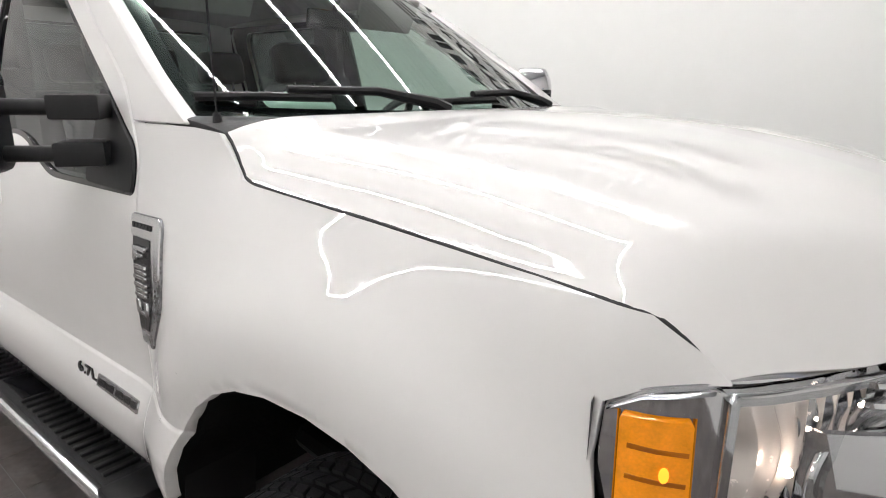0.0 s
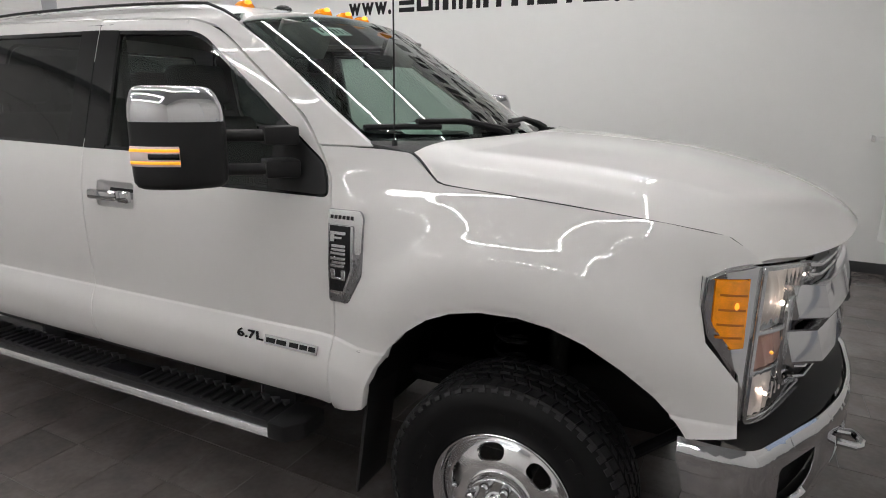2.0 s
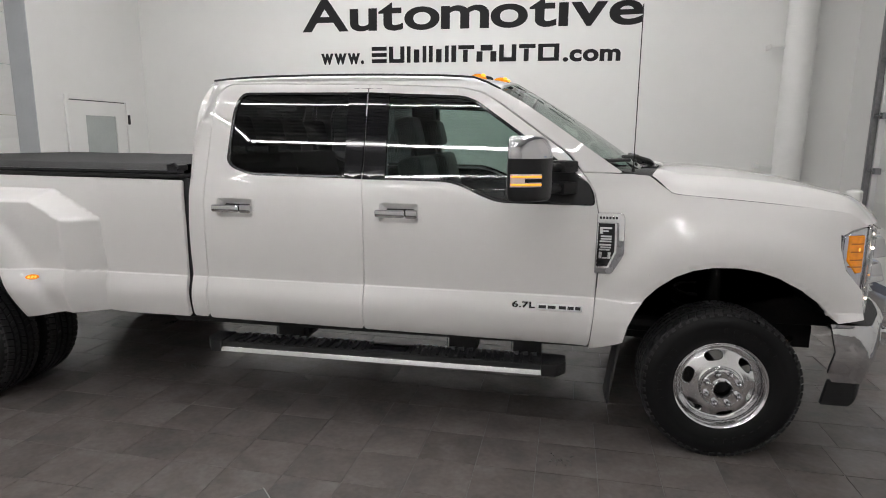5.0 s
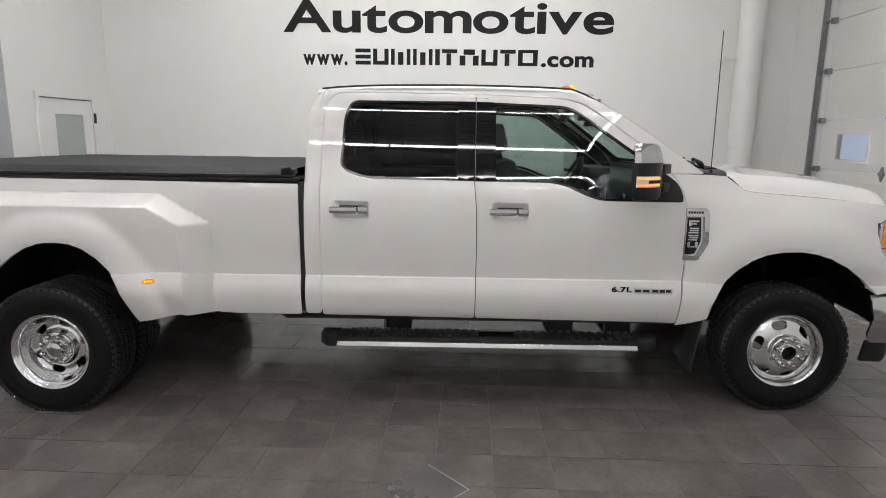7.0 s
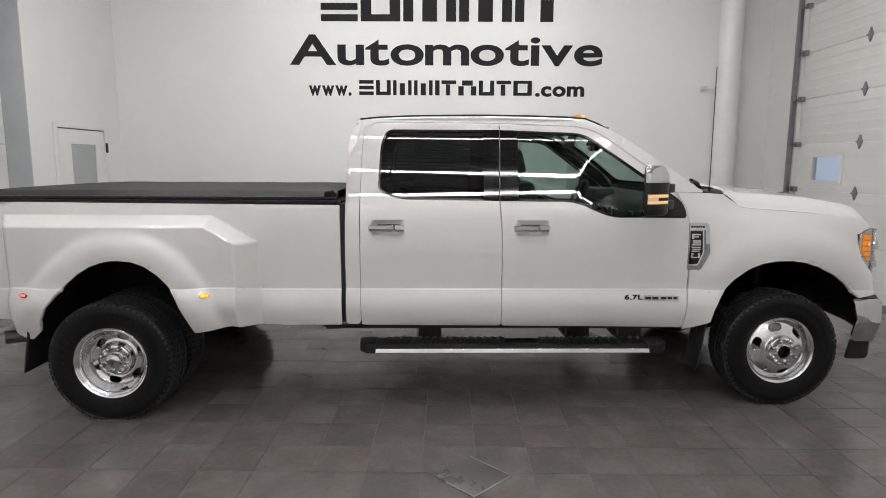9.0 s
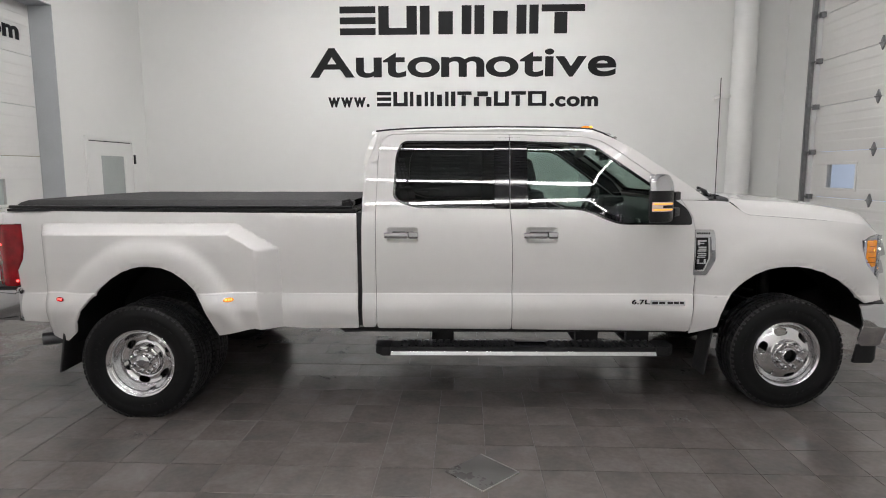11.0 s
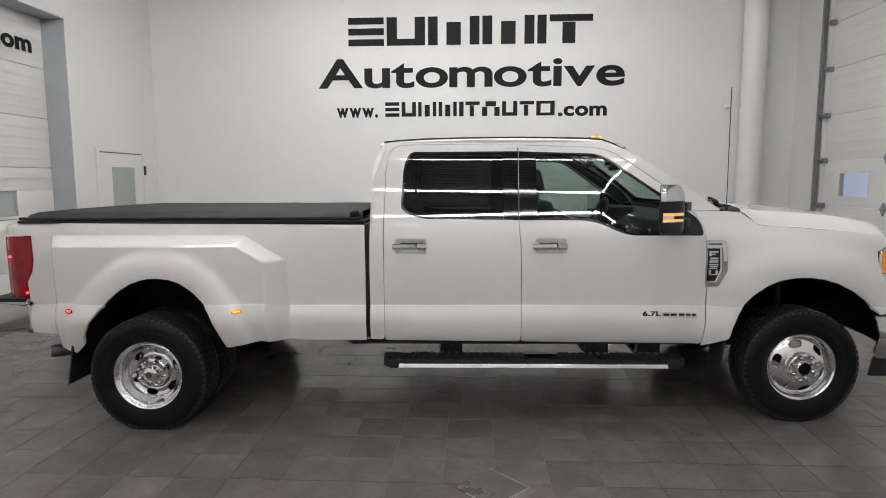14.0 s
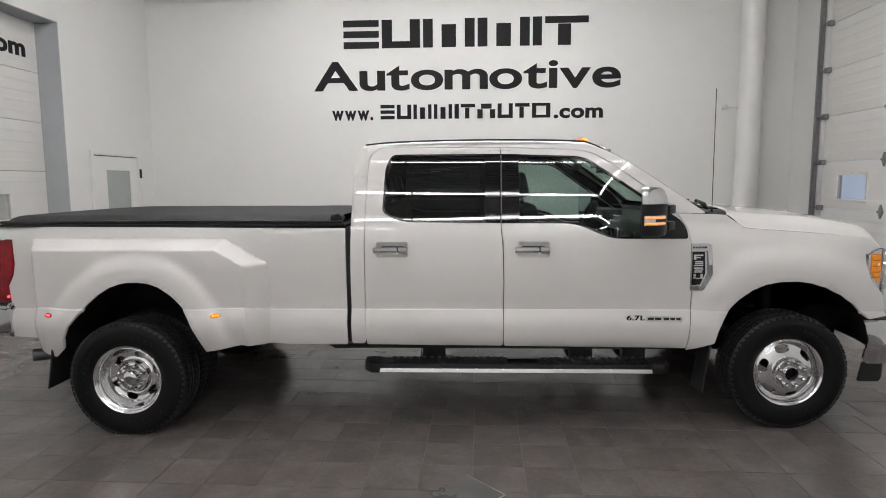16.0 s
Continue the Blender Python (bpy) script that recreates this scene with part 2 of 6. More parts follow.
def rod(bm, pts, radius, seg=10):
    """A round bar along a polyline; radius may be one number or one a point."""
    pts = [Vector(p) for p in pts]
    rs = radius if isinstance(radius, (list, tuple)) else [radius] * len(pts)
    rings = []
    for i, p in enumerate(pts):
        t = (pts[min(i + 1, len(pts) - 1)] - pts[max(i - 1, 0)]).normalized()
        a = t.cross(Vector((0, 0, 1)) if abs(t.z) < 0.9 else Vector((1, 0, 0))).normalized()
        b = t.cross(a)
        rings.append([bm.verts.new(p + rs[i] * (math.cos(2 * math.pi * k / seg) * a + math.sin(2 * math.pi * k / seg) * b)) for k in range(seg)])
    for u, v in zip(rings, rings[1:]):
        for k in range(seg):
            bm.faces.new((u[k], u[(k + 1) % seg], v[(k + 1) % seg], v[k]))
    bm.faces.new(rings[0]), bm.faces.new(rings[-1])


def prism(bm, outline, axis, a, b, bevel=0.0):
    """A flat outline, pushed along an axis from a to b. The outline gives the other two coordinates in order."""
    rest = [k for k in range(3) if k != axis]
    rings = []
    for d in (a, b):
        ring = []
        for p in outline:
            c = [0, 0, 0]
            c[rest[0]], c[rest[1]], c[axis] = p[0], p[1], d
            ring.append(bm.verts.new(c))
        rings.append(ring)
    faces = [bm.faces.new(rings[0]), bm.faces.new(rings[1])]
    for k in range(len(outline)):
        faces.append(bm.faces.new((rings[0][k], rings[0][(k + 1) % len(outline)], rings[1][(k + 1) % len(outline)], rings[1][k])))
    if bevel:
        bmesh.ops.bevel(bm, geom=list({e for f in faces for e in f.edges}), offset=bevel, segments=2, affect="EDGES", profile=0.6)


def rounded(poly, radius, seg=5):
    """Rounds the corners of an outline; radius is one number or one a corner."""
    out, n = [], len(poly)
    for i, p in enumerate(poly):
        r = radius[i] if isinstance(radius, (list, tuple)) else radius
        p, a, b = Vector(p), Vector(poly[i - 1]), Vector(poly[(i + 1) % n])
        u, v = a - p, b - p
        r = min(r, 0.45 * u.length, 0.45 * v.length)
        if r < 1e-4:
            out.append(tuple(p))
            continue
        s, e = p + u.normalized() * r, p + v.normalized() * r
        for k in range(seg + 1):
            t = k / seg
            out.append(tuple((1 - t) ** 2 * s + 2 * t * (1 - t) * p + t * t * e))
    return out


def inset(poly, d):
    """The outline moved inwards by d."""
    n = len(poly)
    area = sum(poly[i][0] * poly[(i + 1) % n][1] - poly[(i + 1) % n][0] * poly[i][1] for i in range(n))
    sign, out = (1 if area > 0 else -1), []
    for i in range(n):
        a, p, b = Vector(poly[i - 1]), Vector(poly[i]), Vector(poly[(i + 1) % n])
        u, v = (p - a).normalized(), (b - p).normalized()
        nu, nv = Vector((-u.y, u.x)) * sign, Vector((-v.y, v.x)) * sign
        m = nu + nv
        m = m / max(m.length_squared, 0.35) * 2
        out.append(tuple(p + m * d))
    return out


def sheet(name, outline, place, hint, mat, parent, holes=(), du=0.06, dv=0.05, depth=0.02, label="", lift=0.0, dense=0.04, cuts=(), creases=None):
    """A panel of sheet metal: a flat outline (u, v) laid on the surface place(u, v), with turned-in edges and true normals."""
    bm = bmesh.new()
    edges = []
    for loop in (outline, *holes):
        pts = []
        for i, p in enumerate(loop):
            q = loop[(i + 1) % len(loop)]
            n = max(1, int(math.ceil(math.dist(p, q) / dense)))
            pts += [(p[0] + (q[0] - p[0]) * k / n, p[1] + (q[1] - p[1]) * k / n) for k in range(n)]
        vs = [bm.verts.new((a, b, 0)) for a, b in pts]
        edges += [bm.edges.new((vs[i], vs[(i + 1) % len(vs)])) for i in range(len(vs))]
    bmesh.ops.triangle_fill(bm, use_beauty=True, use_dissolve=False, edges=edges, normal=(0, 0, 1))
    us, vs_ = [p[0] for p in outline], [p[1] for p in outline]
    for axis, lo, hi, d in ((0, min(us), max(us), du), (1, min(vs_), max(vs_), dv)):
        k = math.floor(lo / d) + 1
        while k * d < hi - 1e-4:
            co, no = [0, 0, 0], [0, 0, 0]
            co[axis], no[axis] = k * d, 1
            bmesh.ops.bisect_plane(bm, geom=bm.verts[:] + bm.edges[:] + bm.faces[:], dist=1e-5, plane_co=co, plane_no=no)
            k += 1
    for c in cuts:
        at, across = c if isinstance(c, tuple) else ((0, c), (0, 1))
        bmesh.ops.bisect_plane(bm, geom=bm.verts[:] + bm.edges[:] + bm.faces[:], dist=1e-5, plane_co=(*at, 0), plane_no=(*across, 0))
    if creases:
        off, levels, reach = creases
        for v in bm.verts:
            if v.is_boundary:
                continue
            x, y = v.co.x, v.co.y
            d = off(x, y)
            near = min(levels, key=lambda c: abs(c - d))
            if abs(near - d) < reach:
                g = Vector((off(x + 0.002, y) - off(x - 0.002, y), off(x, y + 0.002) - off(x, y - 0.002), 0))
                if g.length > 0.002:
                    v.co += g.normalized() * (near - d)
    bm.verts.index_update()
    way = hint if callable(hint) else lambda u, v: hint

    def both(u, v, e=0.004):
        p = Vector(place(u, v))
        a = Vector(place(u + e, v)) - Vector(place(u - e, v))
        b = Vector(place(u, v + e)) - Vector(place(u, v - e))
        n = a.cross(b).normalized()
        if n.dot(Vector(way(u, v))) < 0:
            n = -n
        return p + n * lift, n

    flat = [(v.co.x, v.co.y) for v in bm.verts]
    laid = [both(*c) for c in flat]
    pos, nor = [p for p, _ in laid], [n for _, n in laid]
    faces, corner = [], {}
    for f in bm.faces:
        ids = [v.index for v in f.verts]
        n = sum(((pos[ids[i]]).cross(pos[ids[(i + 1) % len(ids)]]) for i in range(len(ids))), Vector())
        faces.append(ids if n.dot(nor[ids[0]]) > 0 else ids[::-1])
    if depth:
        rim, links = {}, []
        for e in bm.edges:
            if len(e.link_faces) == 1:
                i, j = e.verts[0].index, e.verts[1].index
                c = e.link_faces[0].calc_center_median()
                m = (e.verts[0].co + e.verts[1].co) / 2
                d = (e.verts[1].co - e.verts[0].co).normalized()
                away = Vector((d.y, -d.x, 0))
                if away.dot(m - c) < 0:
                    away = -away
                links.append((i, j))
                for q in (i, j):
                    rim.setdefault(q, Vector((0, 0, 0)))
                    rim[q] += away
        at = {}
        rim_normal = {}
        for q, away in rim.items():
            u, v = flat[q]
            away.normalize()
            side = (Vector(place(u + away.x * 0.004, v + away.y * 0.004)) - Vector(place(u, v))).normalized()
            at[q] = len(pos)
            rim_normal[q] = (side + nor[q]).normalized()
            pos.append(pos[q] - nor[q] * depth)
            nor.append(side)
        for i, j in links:
            ids = [i, j, at[j], at[i]]
            n = (pos[ids[1]] - pos[ids[0]]).cross(pos[ids[3]] - pos[ids[0]])
            ids = ids if n.dot(nor[ids[2]]) > 0 else ids[::-1]
            faces.append(ids)
            corner[len(faces) - 1] = [rim_normal.get(q, nor[q]) for q in ids]
    bm.free()
    mesh = bpy.data.meshes.new(name)
    mesh.from_pydata([tuple(p) for p in pos], [], faces)
    mesh.shade_smooth()
    mesh.normals_split_custom_set([tuple(n) for k, ids in enumerate(faces) for n in (corner[k] if k in corner else [nor[q] for q in ids])])
    return link(name, mesh, mat, parent, label)


def writing(text, size, wide, bold, depth):
    """A line of letters, each as its own flat mesh: (mesh, x shift), in metres from the line's left end."""
    out = []
    for i, ch in enumerate(text):
        if ch == " ":
            continue
        c = bpy.data.curves.new("letter", "FONT")
        c.body, c.size, c.extrude, c.offset = ch, size, depth, bold
        ob = new("letter", c)
        bpy.context.view_layer.update()
        mesh = bpy.data.meshes.new_from_object(ob.evaluated_get(bpy.context.evaluated_depsgraph_get()))
        bpy.data.objects.remove(ob)
        xs = [v.co.x for v in mesh.vertices]
        lo, hi = min(xs), max(xs)
        for v in mesh.vertices:
            v.co.x = (v.co.x - lo) * wide
        out.append((mesh, (hi - lo) * wide))
    return out


# ---- the room ----
X0, X1, Y0, Y1, TOP = -7.40, 2.65, -7.6, 4.47, 5.1


def room_part(name, bm, mat, parent=None, label="", category="", kind="", smooth=35):
    ob = part(name, bm, mat, parent, label, smooth)
    if not parent:
        ob.matrix_world = ROOM
        tagged(ob, label, category, kind=kind)
    return ob


room_part("wall_north", boxed((X0 - 0.6, Y1, -0.2), (X1 + 0.6, Y1 + 0.2, TOP + 0.2)), WALL, label="smooth white painted showroom wall", category="wall", kind="structure")
room_part("wall_south", boxed((X0 - 0.6, Y0 - 0.2, -0.2), (X1 + 0.6, Y0, TOP + 0.2)), WALL, label="plain white painted showroom wall", category="wall", kind="structure")


def wall_with_opening(name, x0, x1, ya, yb, zt):
    bm = bmesh.new()
    box(bm, (x0, Y0, -0.2), (x1, ya, TOP + 0.2))
    box(bm, (x0, yb, -0.2), (x1, Y1, TOP + 0.2))
    box(bm, (x0, ya, zt), (x1, yb, TOP + 0.2))
    room_part(name, bm, WALL, label="white painted wall with a tall opening for a sectional door", category="wall", kind="structure")


WEST_DOOR = (-5.3, 2.40, 3.73)
EAST_DOOR = (-1.2, 3.66, 4.25)
wall_with_opening("wall_west", X0 - 0.30, X0, *WEST_DOOR)
wall_with_opening("wall_east", X1, X1 + 0.16, *EAST_DOOR)
bm = boxed((X0 - 0.6, Y0 - 0.2, TOP), (X1 + 0.6, Y1 + 0.2, TOP + 0.2))
for k in range(60):
    y = Y0 + 0.1 + k * 0.2
    box(bm, (X0, y, TOP - 0.05), (X1, y + 0.09, TOP))
room_part("ceiling", bm, CEILING, label="grey ribbed metal ceiling deck", category="ceiling", kind="structure")
bm = bmesh.new()
box(bm, (X0, Y1 - 0.012, 0), (X1, Y1 - 0.001, 0.11), 0.003)
box(bm, (X1 - 0.012, EAST_DOOR[1] + 0.05, 0), (X1 - 0.001, Y1 - 0.013, 0.11), 0.003)
box(bm, (X0 + 0.001, WEST_DOOR[1] + 0.02, 0), (X0 + 0.012, 2.84, 0.11), 0.003)
room_part("baseboard", bm, BASE, label="dark vinyl wall base along the floor", category="baseboard", kind="structure")

# grey jamb lining of the west opening
bm = bmesh.new()
box(bm, (X0 - 0.299, WEST_DOOR[1] - 0.012, 0), (X0 + 0.004, WEST_DOOR[1] - 0.001, WEST_DOOR[2] - 0.001), 0.002)
box(bm, (X0 - 0.299, WEST_DOOR[0] + 0.001, 0), (X0 + 0.004, WEST_DOOR[0] + 0.012, WEST_DOOR[2] - 0.001), 0.002)
box(bm, (X0 - 0.299, WEST_DOOR[0] + 0.013, WEST_DOOR[2] - 0.013), (X0 + 0.004, WEST_DOOR[1] - 0.013, WEST_DOOR[2] - 0.001), 0.002)
room_part("trim", bm, GREY_TRIM, label="grey painted lining of the door opening", category="trim", kind="structure")


def sectional_door(name, x, ya, yb, zt, inward, panes, height, label, first=0.0):
    """A sectional overhead door of stacked panels in the plane x; inward is the way into the room."""
    door = thing(name, label, "door", kind="structure", at=ROOM)
    z, xa = first, x - inward * 0.05
    while z < zt - 0.02:
        zb = min(z + height, zt)
        lo = [min(x, xa), ya, z + 0.004]
        hi = [max(x, xa), yb, zb - 0.004]
        holes = [p for p in panes if z < p[2] < zb]
        bm = bmesh.new()
        if holes:
            py = sorted(holes)
            zl, zh = py[0][2], py[0][3]
            box(bm, lo, (hi[0], hi[1], zl), 0.003)
            box(bm, (lo[0], lo[1], zh), hi, 0.003)
            edges = [ya] + [v for p in py for v in p[:2]] + [yb]
            for a, b in zip(edges[::2], edges[1::2]):
                box(bm, (lo[0], a, zl), (hi[0], b, zh))
        else:
            box(bm, lo, hi, 0.003)
        n = 5
        for k in range(1, n):
            zz = z + (zb - z) * k / n
            if not any(p[2] - 0.06 < zz < p[3] + 0.06 for p in holes):
                box(bm, (min(x, x + inward * 0.004), ya + 0.03, zz - 0.02), (max(x, x + inward * 0.004), yb - 0.03, zz + 0.02), 0.002)
        part("door_panel", bm, DOOR_WHITE, door)
        for a, b, zl, zh in holes:
            win = part("window_frame", window_ring(x, inward, a, b, zl, zh), DOOR_WHITE, door)
            part("pane", boxed((min(x, xa) + 0.02, a, zl), (min(x, xa) + 0.026, b, zh)), CLEAR if inward < 0 else FROST, win)
        z = zb
    return door


def window_ring(x, inward, a, b, zl, zh):
    bm = bmesh.new()
    x0, x1 = sorted((x - inward * 0.055, x + inward * 0.012))
    w = 0.035
    box(bm, (x0, a - w, zl - w), (x1, b + w, zl), 0.004)
    box(bm, (x0, a - w, zh), (x1, b + w, zh + w), 0.004)
    box(bm, (x0, a - w, zl), (x1, a, zh), 0.004)
    box(bm, (x0, b, zl), (x1, b + w, zh), 0.004)
    return bm


west = sectional_door("door_1", X0 - 0.30, WEST_DOOR[0], WEST_DOOR[1], 3.9, 1, [(1.05, 1.75, 1.28, 1.58)], 0.62, "white ribbed sectional overhead door with a frosted pane, closed")
east = sectional_door("door_2", X1 + 0.05, EAST_DOOR[0] + 0.02, EAST_DOOR[1] - 0.02, 4.24, -1, [(2.66, 3.26, 1.45, 1.76), (0.2, 0.8, 1.45, 1.76)], 0.622, "white sectional overhead door with small clear panes, closed", first=0.073)
# roller track, rollers and hinges of the east door
bm = bmesh.new()
yt = EAST_DOOR[1] + 0.03
box(bm, (X1 - 0.075, yt, 0.0), (X1 - 0.002, yt + 0.012, 4.4), 0.002)
box(bm, (X1 - 0.080, yt - 0.05, 0.0), (X1 - 0.072, yt + 0.012, 4.4), 0.002)
box(bm, (X1 - 0.012, yt, 0.0), (X1 - 0.002, yt + 0.09, 4.4), 0.002)
part("roller_track", bm, STEEL, east, "grey galvanised roller track")
for k in range(7):
    z = 0.073 + 0.622 * k
    bm = bmesh.new()
    box(bm, (X1 - 0.02, yt - 0.13, z - 0.035), (X1 + 0.045, yt - 0.06, z + 0.035), 0.006)
    rod(bm, [(X1 - 0.035, yt - 0.12, z), (X1 - 0.035, yt + 0.0, z)], 0.010, 8)
    rod(bm, [(X1 - 0.035, yt - 0.035, z), (X1 - 0.035, yt - 0.005, z)], 0.024, 12)
    part("roller_bracket", bm, STEEL, east)
    if 0 < k < 7:
        bm = bmesh.new()
        prism(bm, [(2.34 - 0.045, z), (2.34, z + 0.085), (2.34 + 0.045, z), (2.34, z - 0.085)], 0, X1 + 0.028, X1 + 0.05, 0.003)
        rod(bm, [(X1 + 0.024, 2.34 - 0.04, z), (X1 + 0.024, 2.34 + 0.04, z)], 0.011, 8)
        part("hinge", bm, STEEL, east, "grey steel strap hinge")
        bm = bmesh.new()
        box(bm, (X1 - 0.05, yt + 0.012, z + 0.24), (X1 - 0.004, yt + 0.05, z + 0.30), 0.004)
        part("track_clip", bm, STEEL, east)
# daylight outside the small panes of the east door
room_part("backdrop", boxed((X1 + 1.2, -2, 0), (X1 + 1.25, 6, 4)), DAYLIGHT, label="pale daylight outside the pane", category="backdrop", kind="structure")

# pass door in the west wall
d1 = thing("door_3", "white steel door with a tall frosted pane, closed, in a white metal surround", "door", kind="structure", at=ROOM)
bm = bmesh.new()
box(bm, (X0 + 0.001, 2.84, 0), (X0 + 0.035, 2.90, 2.16), 0.004)
box(bm, (X0 + 0.001, 3.98, 0), (X0 + 0.035, 4.04, 2.16), 0.004)
box(bm, (X0 + 0.001, 2.9005, 2.10), (X0 + 0.035, 3.9795, 2.16), 0.004)
part("door_surround", bm, WALL, d1)
bm = bmesh.new()
ya, yb, pa, pb = 2.908, 3.972, 3.18, 3.76
box(bm, (X0 + 0.002, ya, 0.01), (X0 + 0.024, yb, 0.95))
box(bm, (X0 + 0.002, ya, 1.89), (X0 + 0.024, yb, 2.085))
box(bm, (X0 + 0.002, ya, 0.9505), (X0 + 0.024, pa, 1.8895))
box(bm, (X0 + 0.002, pb, 0.9505), (X0 + 0.024, yb, 1.8895))
# dark sheet behind the leaf paints the shade in the gap round it
part("door_gap", boxed((X0 + 0.0012, 2.9002, 0.005), (X0 + 0.0018, 3.9798, 2.0998)), BASE, d1, "dark sheet standing for the shade in the gap round the door leaf")
leaf = part("door_leaf", bm, WALL, d1)
part("pane", boxed((X0 + 0.003, pa + 0.001, 0.951), (X0 + 0.012, pb - 0.001, 1.889)), FROST, leaf, "frosted grey pane")
bm = boxed((X0 + 0.036, 3.99, 1.78), (X0 + 0.06, 4.02, 1.92), 0.004)
part("hinge", bm, BLACK_PLASTIC, d1, "dark door hinge")

# round white duct with a bracket
duct = thing("duct", "round white painted pipe with seams standing along the wall", "pipe", at=ROOM)
bm = bmesh.new()
prof = [(0.0, 0.36), (0.150, 0.36), (0.168, 0.38)]
z = 0.40
while z < TOP - 0.02:
    prof += [(0.168, z), (0.168, z + 0.085), (0.1684, z + 0.09), (0.168, z + 0.095)]
    z += 0.11
prof += [(0.168, TOP - 0.001)]
rings = []
for r_, z in prof[1:]:
    rings.append([bm.verts.new((1.93 + r_ * math.cos(2 * math.pi * k / 40), 4.27 + r_ * math.sin(2 * math.pi * k / 40), z + 0.05 * math.sin(2 * math.pi * k / 40) * (0.40 < z < TOP - 0.1))) for k in range(40)])
for a, b in zip(rings, rings[1:]):
    for k in range(40):
        bm.faces.new((a[k], a[(k + 1) % 40], b[(k + 1) % 40], b[k]))
bm.faces.new(rings[0])
part("pipe", bm, PIPE_WHITE, duct)
lathe_ring = [(0.1725 * math.cos(a), 0.1725 * math.sin(a)) for a in np.linspace(0, 2 * math.pi, 33)[:-1]]
for z in (2.78, 1.30):
    bm = bmesh.new()
    lo = [bm.verts.new((1.93 + x, 4.27 + y, z)) for x, y in lathe_ring]
    hi = [bm.verts.new((1.93 + x, 4.27 + y, z + 0.035)) for x, y in lathe_ring]
    for k in range(32):
        bm.faces.new((lo[k], lo[(k + 1) % 32], hi[(k + 1) % 32], hi[k]))
    box(bm, (1.60, 4.25, z), (1.765, 4.29, z + 0.035), 0.003)
    box(bm, (1.60, 4.25, z - 0.01), (1.61, 4.47, z + 0.045), 0.002)
    part("bracket", bm, PIPE_WHITE, duct)

# bollard
bol = thing("bollard", "white painted steel bollard with a domed top on the tiled floor", "bollard", at=ROOM)
bm = bmesh.new()
prof = [(0.083, 0.0), (0.083, 1.08)] + [(0.083 * math.cos(a), 1.08 + 0.035 * math.sin(a)) for a in np.linspace(0.1, 1.5, 7)]
rings = [[bm.verts.new((2.44 + r_ * math.cos(2 * math.pi * k / 32), 3.53 + r_ * math.sin(2 * math.pi * k / 32), z)) for k in range(32)] for r_, z in prof]
for a, b in zip(rings, rings[1:]):
    for k in range(32):
        bm.faces.new((a[k], a[(k + 1) % 32], b[(k + 1) % 32], b[k]))
bm.faces.new(rings[-1])
part("post", bm, PIPE_WHITE, bol)

# ---- light strips under the ceiling ----
def strip(a, b):
    ob = thing("light_strip", "long white linear lamp hung under the ceiling", "ceiling lamp", "linear lamps under the ceiling", at=ROOM)
    a, b = Vector(a), Vector(b)
    d = b - a
    turn = Matrix.Translation(a) @ Matrix.Rotation(math.atan2(d.y, d.x), 4, "Z")
    part("housing", boxed((0, -0.026, 0.02), (d.length, 0.026, 0.09), 0.005, turn), PIPE_WHITE, ob)
    part("diffuser", boxed((0.01, -0.019, 0.0), (d.length - 0.01, 0.019, 0.019), 0.004, turn), STRIP, ob)
    for t in (0.15, 0.85):
        p = a + d * t
        bm = bmesh.new()
        rod(bm, [(p.x, p.y, a.z + 0.09), (p.x, p.y, TOP)], 0.006, 6)
        part("hanger", bm, STEEL, ob)


ZL = 4.55
# the western metre of each run is added, to brighten the west wall and door
for yc, half in ((-5.37, 0.97), (-1.22, 0.97), (1.75, 0.60)):
    for y in (yc - half, yc + half):
        strip((-5.60, y, ZL), (-2.92, y, ZL))
        strip((-2.90, y, ZL), (0.28, y, ZL))
    for x in (-5.64, 0.32):
        strip((x, yc - half, ZL), (x, yc + half, ZL))

# ---- writing on the walls ----
SIGN_X = Matrix(((1, 0, 0, 0), (0, 0, -1, 0), (0, 1, 0, 0), (0, 0, 0, 1)))


def line_of_letters(owner, text, left, right, base, height, bold, m, lower=1.0):
    """Letters set between left and right; capitals reach the given height."""
    size = height / 0.729
    made = writing(text, size, 1.0, bold, 0.002)
    gap = 0.045 * height if len(text) > 4 else 0.07 * height
    total = sum(w for _, w in made)
    wide = (right - left - gap * (len(made) - 1)) / total
    x = left
    for mesh, w in made:
        for v in mesh.vertices:
            v.co.x *= wide
        ob = link("letter", mesh, SIGN, owner)
        ob.matrix_local = m @ Matrix.Translation((x, base, 0))
        x += w * wide + gap


def plain_letters(owner, shapes, left, base, height, m):
    """A name drawn as plain upright and level bars, one mesh for each mark."""
    for x, w, bars in shapes:
        bm = bmesh.new()
        for a, b, c, d in bars:
            prism(bm, [(left + x + a * w, base + b * height), (left + x + c * w, base + b * height), (left + x + c * w, base + d * height), (left + x + a * w, base + d * height)], 2, -0.002, 0.002)
        ob = part("mark", bm, SIGN, owner, smooth=None)
        ob.matrix_local = m


LEVEL = [(0, 0, 1, 0.24), (0, 0.38, 1, 0.62), (0, 0.76, 1, 1)]
TWO = [(0, 0, 0.27, 1), (0.73, 0, 1, 1), (0.27, 0, 0.73, 0.24)]
THREE = [(0, 0, 0.19, 1), (0.36, 0, 0.64, 0.8), (0.81, 0, 1, 1)]
ONE = [(0, 0, 1, 1)]
TEE = [(0.3, 0, 0.6, 0.74), (0, 0.76, 1, 1)]
FRAME_O = [(0, 0, 0.24, 1), (0.76, 0, 1, 1), (0.24, 0, 0.76, 0.2), (0.24, 0.8, 0.76, 1)]
